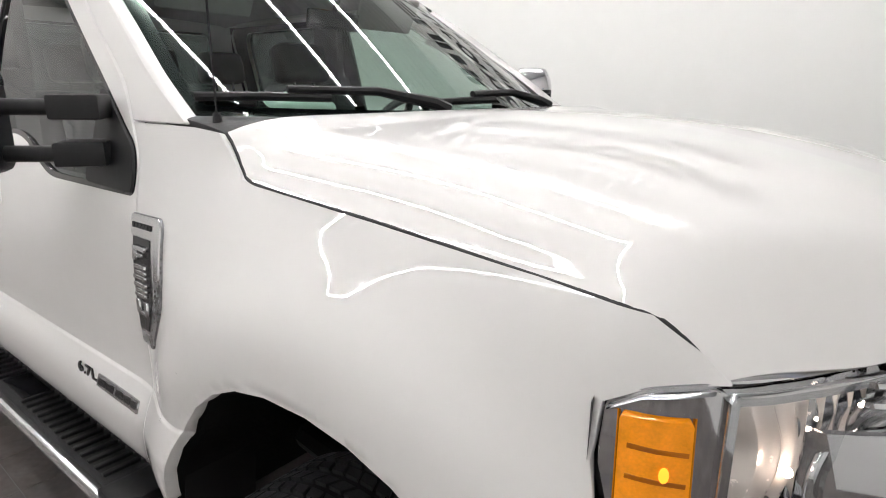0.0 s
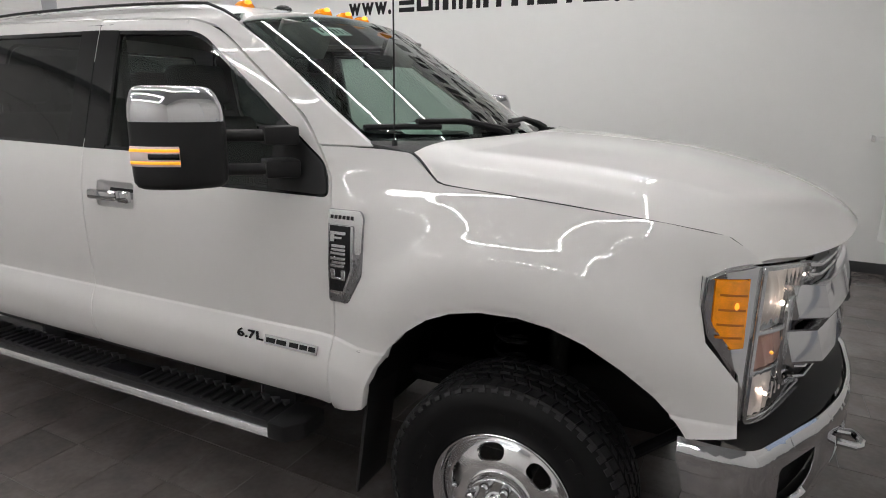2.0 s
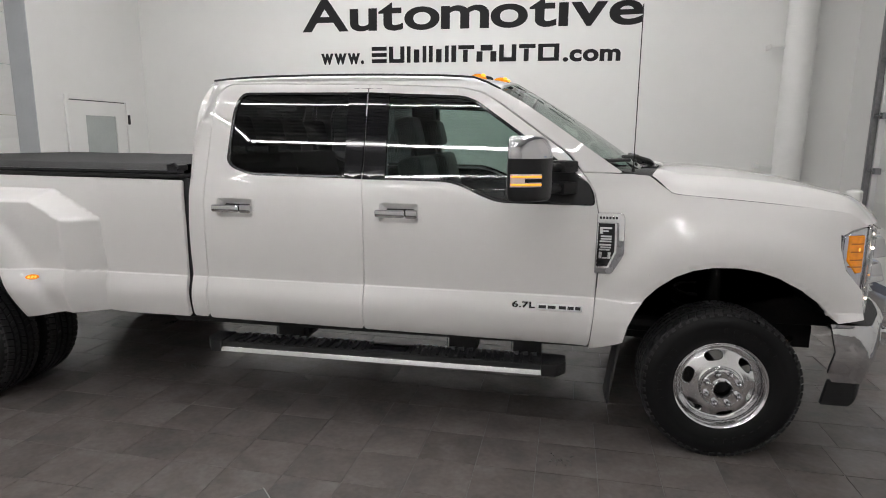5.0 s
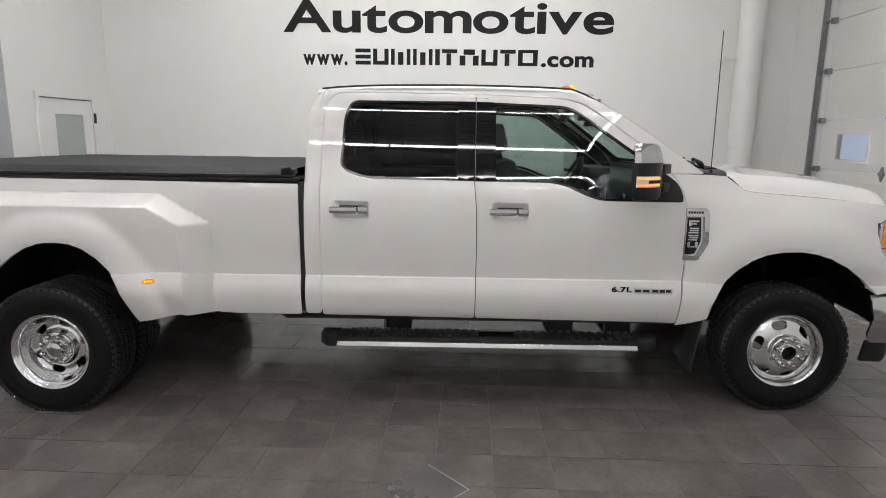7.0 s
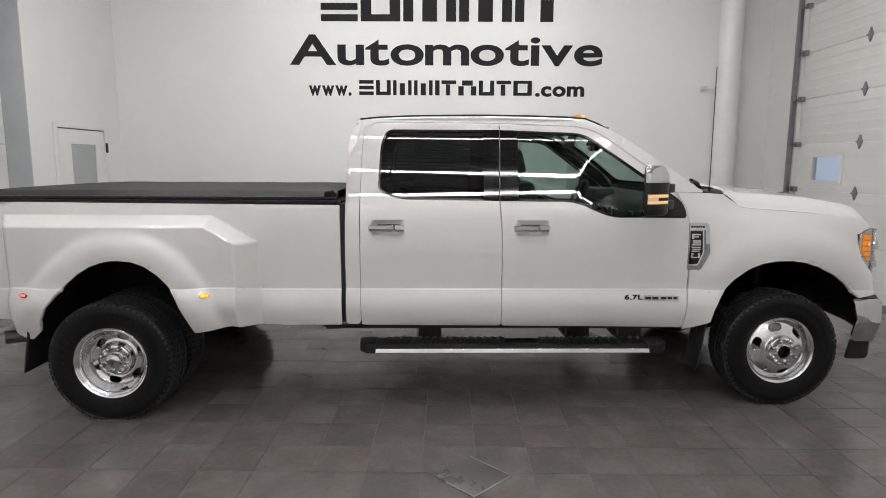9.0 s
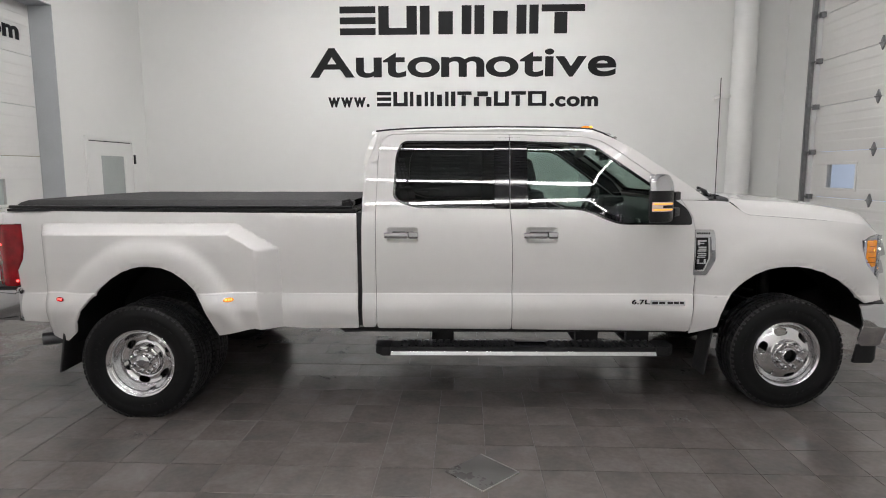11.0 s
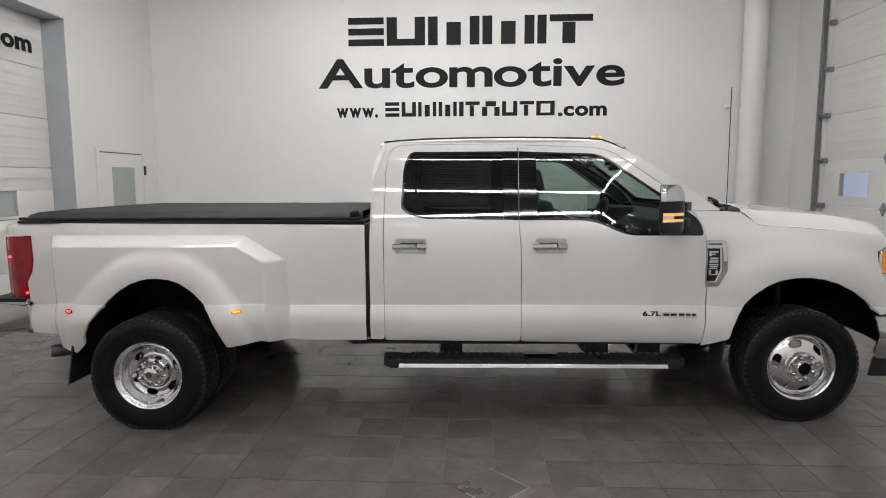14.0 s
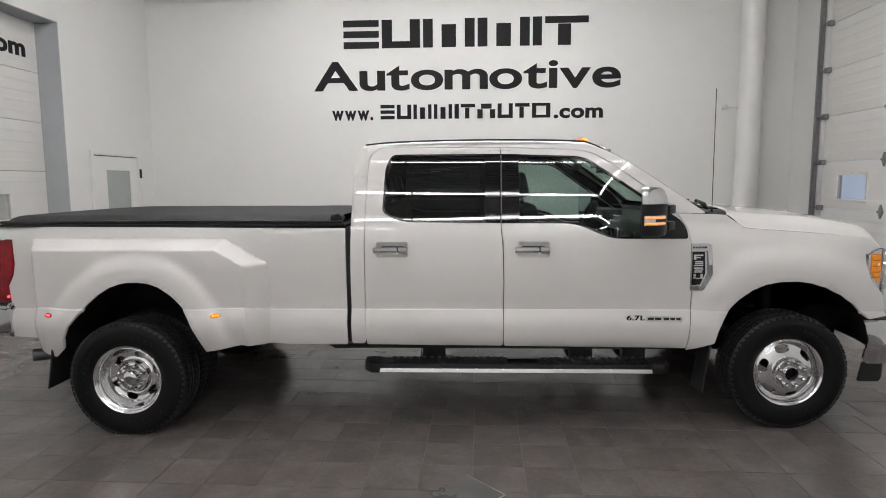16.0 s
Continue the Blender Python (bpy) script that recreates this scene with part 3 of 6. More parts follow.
WEDGE = [(0, 0, 0.3, 0.62), (0.7, 0, 1, 0.62), (0.2, 0.66, 0.8, 1)]


def url(owner, left, right, base, cap_h, m):
    w = right - left
    line_of_letters(owner, "www.", left, left + 0.155 * w, base, cap_h * 0.95, 0.05 * cap_h, m)
    line_of_letters(owner, ".com", left + 0.822 * w, right, base, cap_h * 0.95, 0.05 * cap_h, m)
    shapes, x = [], 0.183 * w
    for kind, share in ((LEVEL, 0.055), (TWO, 0.056), (THREE, 0.07), (THREE, 0.07), (ONE, 0.017), (TEE, 0.055), (WEDGE, 0.068), (TWO, 0.058), (TEE, 0.055), (FRAME_O, 0.07)):
        shapes.append((x, share * w * 0.96, kind))
        x += (share + 0.0062) * w
    plain_letters(owner, shapes, left, base, cap_h, m)


sign = thing("wall_sign", "bold black vinyl company lettering in three lines on the white wall", "wall sign", at=ROOM)
M_NORTH = Matrix.Translation((0, Y1 - 0.003, 0)) @ SIGN_X
line_of_letters(sign, "Automotive", -4.70, 0.08, 3.145, 0.45, 0.013, M_NORTH)
s, x = [], 0.0
for kind, w in ((LEVEL, 0.56), (TWO, 0.60), (THREE, 0.80), (THREE, 0.80), (ONE, 0.14), (TEE, 0.66)):
    s.append((x, w, kind))
    x += w + 0.045
plain_letters(sign, s, -4.21, 3.775, 0.43, M_NORTH)
url(sign, -4.42, -0.18, 2.685, 0.225, M_NORTH)
sign2 = thing("door_sign", "black vinyl web address across the white overhead door", "wall sign", at=ROOM)
M_WEST = Matrix.Translation((X0 - 0.30 + 0.009, 0, 0)) @ Matrix(((0, 0, 1, 0), (1, 0, 0, 0), (0, 1, 0, 0), (0, 0, 0, 1)))
url(sign2, -2.0, 2.19, 3.27, 0.22, M_WEST)


# ---- the truck ----
# It stands with its front axle at x = 0, nose along +x, its centre line on y = 0.
truck = thing("pickup_truck", "white pearl four-door dual-rear-wheel pickup truck parked on the tiled floor", "truck")

SIDE_CAB = curve_of((0.48, 0.90), (0.53, 0.948), (0.575, 0.978), (0.64, 0.998), (0.70, 1.003), (0.735, 0.998), (0.809, 0.9735), (0.8145, 0.9713), (0.8175, 0.9670), (0.838, 0.967), (0.95, 0.973), (1.10, 0.977),
                    (1.22, 0.970), (1.30, 0.960), (1.345, 0.950), (1.385, 0.938), (1.42, 0.926), (1.90, 0.787), (1.94, 0.768), (1.97, 0.740), (2.0, 0.69))
SIDE_FENDER = curve_of((0.48, 0.95), (0.56, 0.985), (0.66, 1.002), (0.71, 1.004), (0.74, 1.0), (0.809, 0.9830), (0.8145, 0.9808), (0.8175, 0.9770), (0.84, 0.977), (0.96, 0.986), (1.10, 0.988), (1.20, 0.980), (1.27, 0.965), (1.32, 0.945), (1.35, 0.927),
                       (1.375, 0.911), (1.42, 0.898), (1.47, 0.886), (1.52, 0.87))
SIDE_BED = curve_of((0.45, 0.94), (0.50, 0.955), (0.56, 0.978), (0.64, 0.997), (0.70, 1.004), (0.735, 1.001), (0.809, 0.9790), (0.8145, 0.9768), (0.8175, 0.9710), (0.84, 0.971), (1.0, 0.978), (1.28, 0.985), (1.36, 0.978), (1.385, 0.966), (1.41, 0.93))
ARCH_F = [(-0.525, 0.50), (-0.505, 0.60), (-0.486, 0.69), (-0.452, 0.765), (-0.405, 0.84), (-0.345, 0.905), (-0.265, 0.965), (-0.18, 1.002), (-0.085, 1.021), (0.03, 1.024), (0.13, 1.010),
          (0.225, 0.980), (0.33, 0.925), (0.42, 0.862), (0.485, 0.80), (0.505, 0.765)]
ARCH_R = [(-4.925, 0.50), (-4.91, 0.58), (-4.889, 0.66), (-4.845, 0.745), (-4.781, 0.831), (-4.715, 0.90), (-4.638, 0.963), (-4.565, 1.008), (-4.482, 1.038), (-4.425, 1.049), (-4.368, 1.050),
          (-4.29, 1.042), (-4.218, 1.016), (-4.14, 0.96), (-4.074, 0.889), (-4.02, 0.80), (-3.978, 0.70), (-3.93, 0.575)]


# how far the flares stand out, by the distance from the arch
FLARE_F = curve_of((-0.1, 0.056), (0, 0.056), (0.085, 0.0552), (0.14, 0.0465), (0.165, 0.0392), (0.19, 0.0295), (0.21, 0.0205), (0.23, 0.0132), (0.255, 0.0065), (0.28, 0.0028), (0.33, 0), (0.5, 0))
FLARE_R = curve_of((-0.1, 0.052), (0, 0.052), (0.06, 0.0512), (0.10, 0.044), (0.125, 0.035), (0.145, 0.025), (0.16, 0.014), (0.175, 0.005), (0.195, 0), (0.5, 0))


def rounded_line(pts, n=3):
    """The same line with its corners evened out by a spline."""
    out = []
    for i in range(len(pts) - 1):
        a, b, c, d = (Vector(pts[min(max(i + k, 0), len(pts) - 1)]) for k in (-1, 0, 1, 2))
        for k in range(n):
            t = k / n
            out.append(tuple(0.5 * (2 * b + (c - a) * t + (2 * a - 5 * b + 4 * c - d) * t * t + (3 * b - a - 3 * c + d) * t ** 3)))
    return out + [pts[-1]]


LINE_F, LINE_R = rounded_line(ARCH_F), rounded_line(ARCH_R)


def off_arch(pts, x, z):
    """Distance from an arch line."""
    if z > 1.36 or x < pts[0][0] - 0.3 or x > pts[-1][0] + 0.3:
        return 9.0
    best = 81.0
    for (a, b), (c, d) in zip(pts, pts[1:]):
        ux, uz, px, pz = c - a, d - b, x - a, z - b
        t = (px * ux + pz * uz) / (ux * ux + uz * uz)
        t = 0.0 if t < 0 else 1.0 if t > 1 else t
        px, pz = px - t * ux, pz - t * uz
        q = px * px + pz * pz
        if q < best:
            best = q
    return math.sqrt(best)


@functools.lru_cache(maxsize=None)
def half_width(x, z):
    """Half the body's width at a place along it and a height."""
    if x < -3.0:
        # the wide rear flare: a front ramp, a cut-off upper corner, a shelf along the top and a rounded tail
        front = -3.575 - 0.045 * (z - 1.147) - x
        corner = -0.508 * (x + 3.824) - 0.861 * (z - 1.294)
        shelf = 1.314 - z
        rise = [0.88 * min(max(d / w, 0), 1) + 0.12 * min(max(d / w / 3, 0), 1) for d, w in ((front, 0.112), (corner, 0.050), (shelf, 0.058), (x + 5.23, 0.14))]
        f = -math.log(sum(math.exp(-12 * r_) for r_ in rise)) / 12 / 0.884
        f = min(max(f, 0), 1)
        along = min(max(min(front / 0.115, (x + 5.23) / 0.14), 0), 1)
        lower = 1 - 0.10 * step_of(0.80, 0.54, z)
        d = off_arch(LINE_R, x, z)
        return SIDE_BED(z - 0.051 * along) + f * (0.218 * lower + eased(FLARE_R, d, 0.02) - 0.004 * step_of(0.02, 0.0, d))
    k = step_of(-0.78, -0.45, x)
    w = SIDE_CAB(z) * (1 - k) + eased(SIDE_FENDER, z, 0.05 * step_of(0.90, 1.12, z)) * k
    if x > -0.8:
        d = off_arch(LINE_F, x, z)
        w += k * (eased(FLARE_F, d, 0.035) * step_of(1.37, 1.27, z) - 0.005 * step_of(0.02, 0.0, d))
        w -= 0.022 * step_of(0.30, 0.75, x) + 0.035 * step_of(0.50, 0.66, x) * step_of(0.80, 1.20, z)
    return w


def flank(side):
    return lambda u, v: (u, side * half_width(u, v), v)


FRONT_DOOR = rounded([(-1.928, 0.558), (-1.925, 1.0), (-1.931, 1.25), (-1.946, 1.41), (-1.942, 1.936), (-1.41, 1.917), (-1.293, 1.889), (-1.196, 1.830), (-0.958, 1.662), (-0.822, 1.566), (-0.725, 1.445), (-0.680, 1.375), (-0.650, 1.225),
                      (-0.650, 0.90), (-0.676, 0.545)], [0.02, 0, 0.1, 0.1, 0.01, 0.05, 0.08, 0.05, 0.1, 0.12, 0.1, 0.1, 0.12, 0.2, 0.02])
FRONT_GLASS = rounded([(-1.93, 1.413), (-1.928, 1.893), (-1.40, 1.876), (-1.325, 1.850), (-1.235, 1.788), (-0.712, 1.424), (-0.682, 1.37), (-0.674, 1.305), (-1.185, 1.306), (-1.296, 1.346), (-1.386, 1.388), (-1.476, 1.409)],
                      [0.004, 0.004, 0.1, 0.05, 0.1, 0.06, 0.04, 0.025, 0.06, 0.1, 0.1, 0.06])
REAR_DOOR = rounded([(-2.885, 0.567), (-2.890, 0.83), (-2.892, 1.41), (-2.880, 1.78), (-2.862, 1.885), (-2.80, 1.936), (-2.63, 1.941), (-1.948, 1.936), (-1.952, 1.41), (-1.937, 1.25), (-1.931, 1.0), (-1.934, 0.558)],
                    [0.02, 0, 0.1, 0.15, 0.05, 0.07, 0.1, 0.01, 0.1, 0.1, 0, 0.02])
REAR_GLASS = rounded([(-2.715, 1.893), (-1.962, 1.894), (-1.966, 1.414), (-2.62, 1.421), (-2.735, 1.46), (-2.775, 1.50), (-2.757, 1.80)], [0.06, 0.004, 0.004, 0.06, 0.04, 0.04, 0.1])
CAB_FRAME = rounded([(-2.988, 0.575), (-2.992, 1.0), (-2.990, 1.41), (-2.980, 1.78), (-2.945, 1.884), (-2.895, 1.955), (-2.80, 1.972), (-2.0, 1.982), (-1.36, 1.966), (-1.23, 1.925), (-1.067, 1.835), (-0.904, 1.727), (-0.74, 1.614),
                     (-0.575, 1.502), (-0.535, 1.477), (-0.742, 1.479), (-0.770, 1.520), (-0.812, 1.572), (-0.950, 1.668), (-1.190, 1.837), (-1.29, 1.896), (-1.41, 1.923), (-1.94, 1.942), (-2.63, 1.947), (-2.804, 1.942), (-2.868, 1.888),
                     (-2.886, 1.78), (-2.898, 1.41), (-2.896, 0.83), (-2.891, 0.572)], [0.02, 0, 0.1, 0.1, 0.06, 0.06, 0.05, 0.1, 0.1, 0.08, 0, 0, 0, 0.03, 0.02, 0.0] + [0.03] * 14)
LAMP_REAR = [(0.640, 1.238), (0.560, 1.222), (0.512, 1.196), (0.508, 1.120), (0.530, 1.030), (0.618, 0.930), (0.632, 0.790)]
FENDER = [(-0.671, 0.53)] + [(-0.644, 0.90), (-0.644, 1.225), (-0.672, 1.372), (-0.717, 1.447), (-0.736, 1.473), (-0.62, 1.472)] + [(-0.50, 1.470), (-0.405, 1.463), (-0.29, 1.378), (-0.255, 1.371), (0.1, 1.346), (0.40, 1.322), (0.549, 1.303), (0.606, 1.268)] + LAMP_REAR + [(0.512, 0.768)] + ARCH_F[-2:0:-1]
BED_FRONT = [(-3.022, 0.568), (-3.026, 1.385), (-5.47, 1.402), (-5.50, 1.38), (-5.50, 1.315), (-5.375, 1.312), (-5.372, 1.14), (-5.388, 1.06), (-5.43, 0.98), (-5.425, 0.855), (-5.405, 0.62), (-5.12, 0.60), (-5.10, 0.56), (-4.97, 0.53)] + ARCH_R[1:] + [(-3.70, 0.612), (-3.53, 0.575), (-3.40, 0.568)]

CREASE = (0.735, 0.76, 0.785, 0.803, 0.809, 0.812, 0.815, 0.818, 0.821, 0.83)
# fold lines of the rear flare, as heights or as (point, direction across)
FLARE_CUTS = CREASE + (0.855, 0.860, 0.863, 0.866, 0.869, 0.872, 1.314, 1.30, 1.285, 1.27, 1.256, 1.24) + tuple(((-3.824 - 0.508 * d, 1.294 - 0.861 * d), (0.508, 0.861)) for d in (-0.004, 0.008, 0.02, 0.032, 0.044, 0.056, 0.08)) + \
    tuple(((x, 1.147), (1, 0.045)) for x in (-3.57, -3.585, -3.60, -3.63, -3.66, -3.68, -3.695, -3.72)) + tuple(((x, 1.0), (1, 0)) for x in (-5.265, -5.24, -5.21, -5.18, -5.155, -5.13))

door_things = []
for side in (-1, 1):
    s3 = flank(side)
    hint = (0, side, 0.2)
    fender = sheet("fender", FENDER, s3, hint, PAINT, truck, creases=(lambda u, v: off_arch(LINE_F, u, v), (0.085,), 0.008), du=0.022, dv=0.022, depth=0.03, dense=0.02, cuts=CREASE)
    frame_ = sheet("cab_frame", CAB_FRAME, s3, hint, PAINT, truck, du=0.08, dv=0.05, depth=0.05, cuts=CREASE)
    bed = sheet("bed_side", BED_FRONT, s3, hint, PAINT, truck, creases=(lambda u, v: off_arch(LINE_R, u, v), (0.06,), 0.008), du=0.026, dv=0.024, depth=0.03, dense=0.02, cuts=FLARE_CUTS)
    for outline, pane, tint, lab in ((FRONT_DOOR, FRONT_GLASS, GLASS_FRONT, "white front door"), (REAR_DOOR, REAR_GLASS, GLASS_DARK, "white rear door with dark privacy glass")):
        x0 = -1.845 if outline is FRONT_DOOR else -2.82
        cup = rounded([(x0, 1.174), (x0 + 0.235, 1.174), (x0 + 0.235, 1.294), (x0, 1.294)], 0.026)
        door = sheet("door", outline, s3, hint, PAINT, truck, holes=[pane, cup], du=0.08, dv=0.035, depth=0.035, label=lab, cuts=CREASE)
        door_things.append((side, door))
        sheet("window_trim", pane, s3, hint, BLACK_GLOSS, door, holes=[inset(pane, 0.014)], du=0.1, dv=0.06, depth=0.02, lift=-0.001, label="black window trim")
        sheet("window_glass", inset(pane, 0.012), s3, hint, tint, door, du=0.1, dv=0.05, depth=0, lift=-0.010, label="tinted side glass")
    front, rear = [d for s_, d in door_things if s_ == side]
    backing = [(-2.95, 0.60), (-2.955, 1.41), (-2.93, 1.80), (-2.87, 1.94), (-1.40, 1.945), (-1.24, 1.895), (-0.76, 1.585), (-0.66, 1.47), (-0.60, 1.30), (-0.60, 0.58)]
    sheet("door_opening", backing, s3, hint, BLACK_RUBBER, truck, holes=[inset(FRONT_GLASS, -0.008), inset(REAR_GLASS, -0.004)], du=0.12, dv=0.06, depth=0, lift=-0.034, label="black door seal and opening")
    sheet("pillar_cover", [(-1.9445, 1.412), (-1.9415, 1.893), (-1.822, 1.889), (-1.818, 1.412)], s3, hint, PILLAR_BLACK, front, du=0.1, dv=0.06, depth=0.03, lift=0.002, label="gloss black pillar cover")
    sheet("pillar_cover", [(-2.052, 1.415), (-2.056, 1.893), (-1.9485, 1.893), (-1.9515, 1.413)], s3, hint, PILLAR_BLACK, rear, du=0.1, dv=0.06, depth=0.03, lift=0.002, label="gloss black pillar cover")
    sail = rounded([(-0.93, 1.318), (-0.93, 1.55), (-0.90, 1.545), (-0.712, 1.414), (-0.69, 1.36), (-0.682, 1.312)], [0.02, 0.02, 0.03, 0.05, 0.03, 0.02])
    sheet("mirror_base", sail, s3, hint, BLACK_PLASTIC, front, du=0.08, dv=0.06, depth=0.02, lift=0.006, label="black mirror base plate")

# door handles, in shallow wells
for side, door in door_things:
    x0 = -1.845 if door.data.name.startswith("door") and door["label"].startswith("white front") else -2.82
    z0 = 1.232
    y = lambda z: side * half_width(x0 + 0.12, z)
    outline = rounded([(x0, z0 - 0.058), (x0 + 0.235, z0 - 0.058), (x0 + 0.235, z0 + 0.062), (x0, z0 + 0.062)], 0.026)

    def bowl(u, v):
        d = min(u - x0, x0 + 0.235 - u, v - z0 + 0.058, z0 + 0.062 - v)
        return (u, side * (half_width(u, v) - 0.002 - 0.034 * step_of(0.0, 0.042, d)), v)
    sheet("handle_cup", outline, bowl, (0, side, 0.2), PAINT, door, du=0.012, dv=0.012, dense=0.012, depth=0)
    sheet("cup_rim", inset(outline, -0.002), flank(side), (0, side, 0.2), PAINT, door, holes=[inset(outline, 0.007)], dense=0.02, depth=0.006, lift=0.0025)
    bm = bmesh.new()
    yy = y(z0) + side * 0.008
    box(bm, (x0 - 0.012, min(yy, yy + side * 0.030), z0 - 0.021), (x0 + 0.158, max(yy, yy + side * 0.030), z0 + 0.021), 0.014, seg=3)
    box(bm, (x0 + 0.160, min(yy, yy + side * 0.026), z0 - 0.024), (x0 + 0.229, max(yy, yy + side * 0.026), z0 + 0.024), 0.012, seg=3)
    box(bm, (x0 + 0.02, min(yy, yy - side * 0.03), z0 - 0.014), (x0 + 0.05, max(yy, yy - side * 0.03), z0 + 0.014), 0.004)
    box(bm, (x0 + 0.185, min(yy, yy - side * 0.03), z0 - 0.014), (x0 + 0.215, max(yy, yy - side * 0.03), z0 + 0.014), 0.004)
    part("handle", bm, CHROME, door, "chrome pull handle")

# hood: s runs from the cowl to the nose, v from side to side
HOOD_MID = curve_of((-0.1, 1.508), (0, 1.503), (0.2, 1.494), (0.394, 1.477), (0.607, 1.436), (0.774, 1.386), (0.878, 1.345), (0.94, 1.312), (0.98, 1.282), (1.0, 1.258), (1.1, 1.15))
HOOD_EDGE = curve_of((-0.1, 1.50), (0, 1.464), (0.03, 1.442), (0.075, 1.398), (0.106, 1.376), (0.16, 1.369), (0.45, 1.349), (0.75, 1.322), (0.916, 1.303), (0.965, 1.272), (1.0, 1.238), (1.1, 1.15))
HOOD_DROP = curve_of((0, 0), (0.2, 0.015), (0.4, 0.065), (0.6, 0.145), (0.75, 0.215), (0.84, 0.26), (0.86, 0.29), (0.91, 0.45), (0.95, 0.63), (1.0, 1.0), (1.05, 1.3))


def hood_at(s, v):
    a = abs(v)
    mid = eased(HOOD_MID, s, 0.14 * step_of(1.0, 0.76, s))
    edge = eased(HOOD_EDGE, s, 0.12 * step_of(0.16, 0.40, s) * step_of(0.98, 0.78, s))
    xr, xf = -0.22 - 0.17 * a * a, 0.955 - 0.325 * a ** 2.3
    # the top keeps one height across at the same length, until it rolls down to the swept nose
    level = (xr + (xf - xr) * s + 0.22) / 1.175
    mid += (eased(HOOD_MID, level, 0.14 * step_of(1.0, 0.76, level)) - mid) * 0.8 * step_of(1.0, 0.80, s)
    ye = half_width(-0.39 + 1.02 * s, edge) - 0.010
    z = mid - (mid - edge) * eased(HOOD_DROP, a, 0.012 + 0.07 * step_of(0.86, 0.62, a))
    z -= 0.022 * step_of(0.86, 1.0, s) * step_of(0.2, 0.65, a) * step_of(1.0, 0.8, a)
    return (xr + (xf - xr) * s, ye * v, z)


hood_line = [(0, -1.0), (0.03, -1.0), (0.06, -1.0), (0.09, -1.0), (0.12, -1.0)] + [(k / 20, -1.0) for k in range(3, 20)] + [(1.0, -1.0)]
hood_line += [(1.0, -1 + k / 14) for k in range(1, 28)] + [(s_, -v_) for s_, v_ in reversed(hood_line)] + [(0, 1.0 - k * 1.0 / 10) for k in range(1, 20)]
sheet("hood", hood_line, hood_at, (0.2, 0, 1), PAINT, truck, du=0.028, dv=0.0125, depth=0.018, label="white domed hood")
for side in (-1, 1):
    bm = bmesh.new()
    line = []
    for s_ in np.linspace(0.0, 1.0, 44):
        p = Vector(hood_at(s_, side))
        a, b = Vector(hood_at(s_ + 0.01, side)) - p, Vector(hood_at(s_, side * 0.97)) - p
        n = a.cross(b).normalized()
        n = n if n.z > 0 else -n
        line.append(p + n.lerp(Vector((0, side, 0)), 0.5) * -0.009 + Vector((0, side * 0.006, 0)))
    # added black rod that stands for the shade down in the hood gap
    rod(bm, line, 0.0045, 8)
    part("hood_gap_shade", bm, BLACK_RUBBER, truck, "dark rod standing for the shade in the hood gap")

# roof
ROOF_TOP = curve_of((-3.0, 1.975), (-2.93, 1.988), (-2.8, 2.006), (-2.5, 2.020), (-2.0, 2.026), (-1.5, 2.018), (-1.3, 2.006), (-1.12, 1.984))


def roof_at(u, v):
    a = abs(v)
    return (u - 0.075 * a * a * step_of(-1.9, -1.1, u), 0.755 * v, ROOF_TOP(u) - 0.028 * a ** 2.5 - 0.022 * step_of(0.9, 1.02, a) - 0.035 * step_of(-1.36, -1.15, u) * a ** 3)


sheet("roof", [(-2.93, -1), (-1.13, -1), (-1.13, 1), (-2.93, 1)], roof_at, (0, 0, 1), PAINT, truck, du=0.1, dv=0.07, depth=0.02, label="white roof")
for side in (-1, 1):
    bm = bmesh.new()
    rod(bm, [(-2.90, side * 0.768, 1.962)] + [(u, side * 0.762, ROOF_TOP(u) - 0.033) for u in np.linspace(-2.8, -1.35, 12)] + [(-1.27, side * 0.758, 1.948), (-1.20, side * 0.757, 1.912)], 0.006, 8)
    part("roof_moulding", bm, BLACK_PLASTIC, truck, "black roof moulding")
# back of the cab with its window
back = sheet("cab_back", rounded([(-0.97, 0.57), (0.97, 0.57), (0.935, 1.42), (0.80, 1.93), (0.70, 1.975), (-0.70, 1.975), (-0.80, 1.93), (-0.935, 1.42)], 0.05), lambda u, v: (-2.985 + 0.10 * step_of(1.6, 1.98, v), u, v), (-1, 0, 0), PAINT, truck,
             holes=[rounded([(-0.66, 1.50), (0.66, 1.50), (0.60, 1.87), (-0.60, 1.87)], 0.05)], du=0.15, dv=0.08, depth=0.02)
sheet("rear_window", rounded([(-0.67, 1.49), (0.67, 1.49), (0.61, 1.88), (-0.61, 1.88)], 0.05), lambda u, v: (-2.975 + 0.10 * step_of(1.6, 1.98, v), u, v), (-1, 0, 0), GLASS_DARK, back, du=0.15, dv=0.1, depth=0)

# windscreen
def shield_at(u, v):
    """u from the cowl up to the roof, v from side to side."""
    a = v * v
    xb, xt = -0.305 - 0.325 * a, -1.135 - 0.125 * a
    yb, yt = 0.885, 0.725
    zb, zt = 1.462 + 0.028 * a, 1.990 - 0.045 * a
    bow = 0.018 * 4 * u * (1 - u)
    return (xb + (xt - xb) * u + bow * 0.5, (yb + (yt - yb) * u) * v, zb + (zt - zb) * u + bow * 0.7)


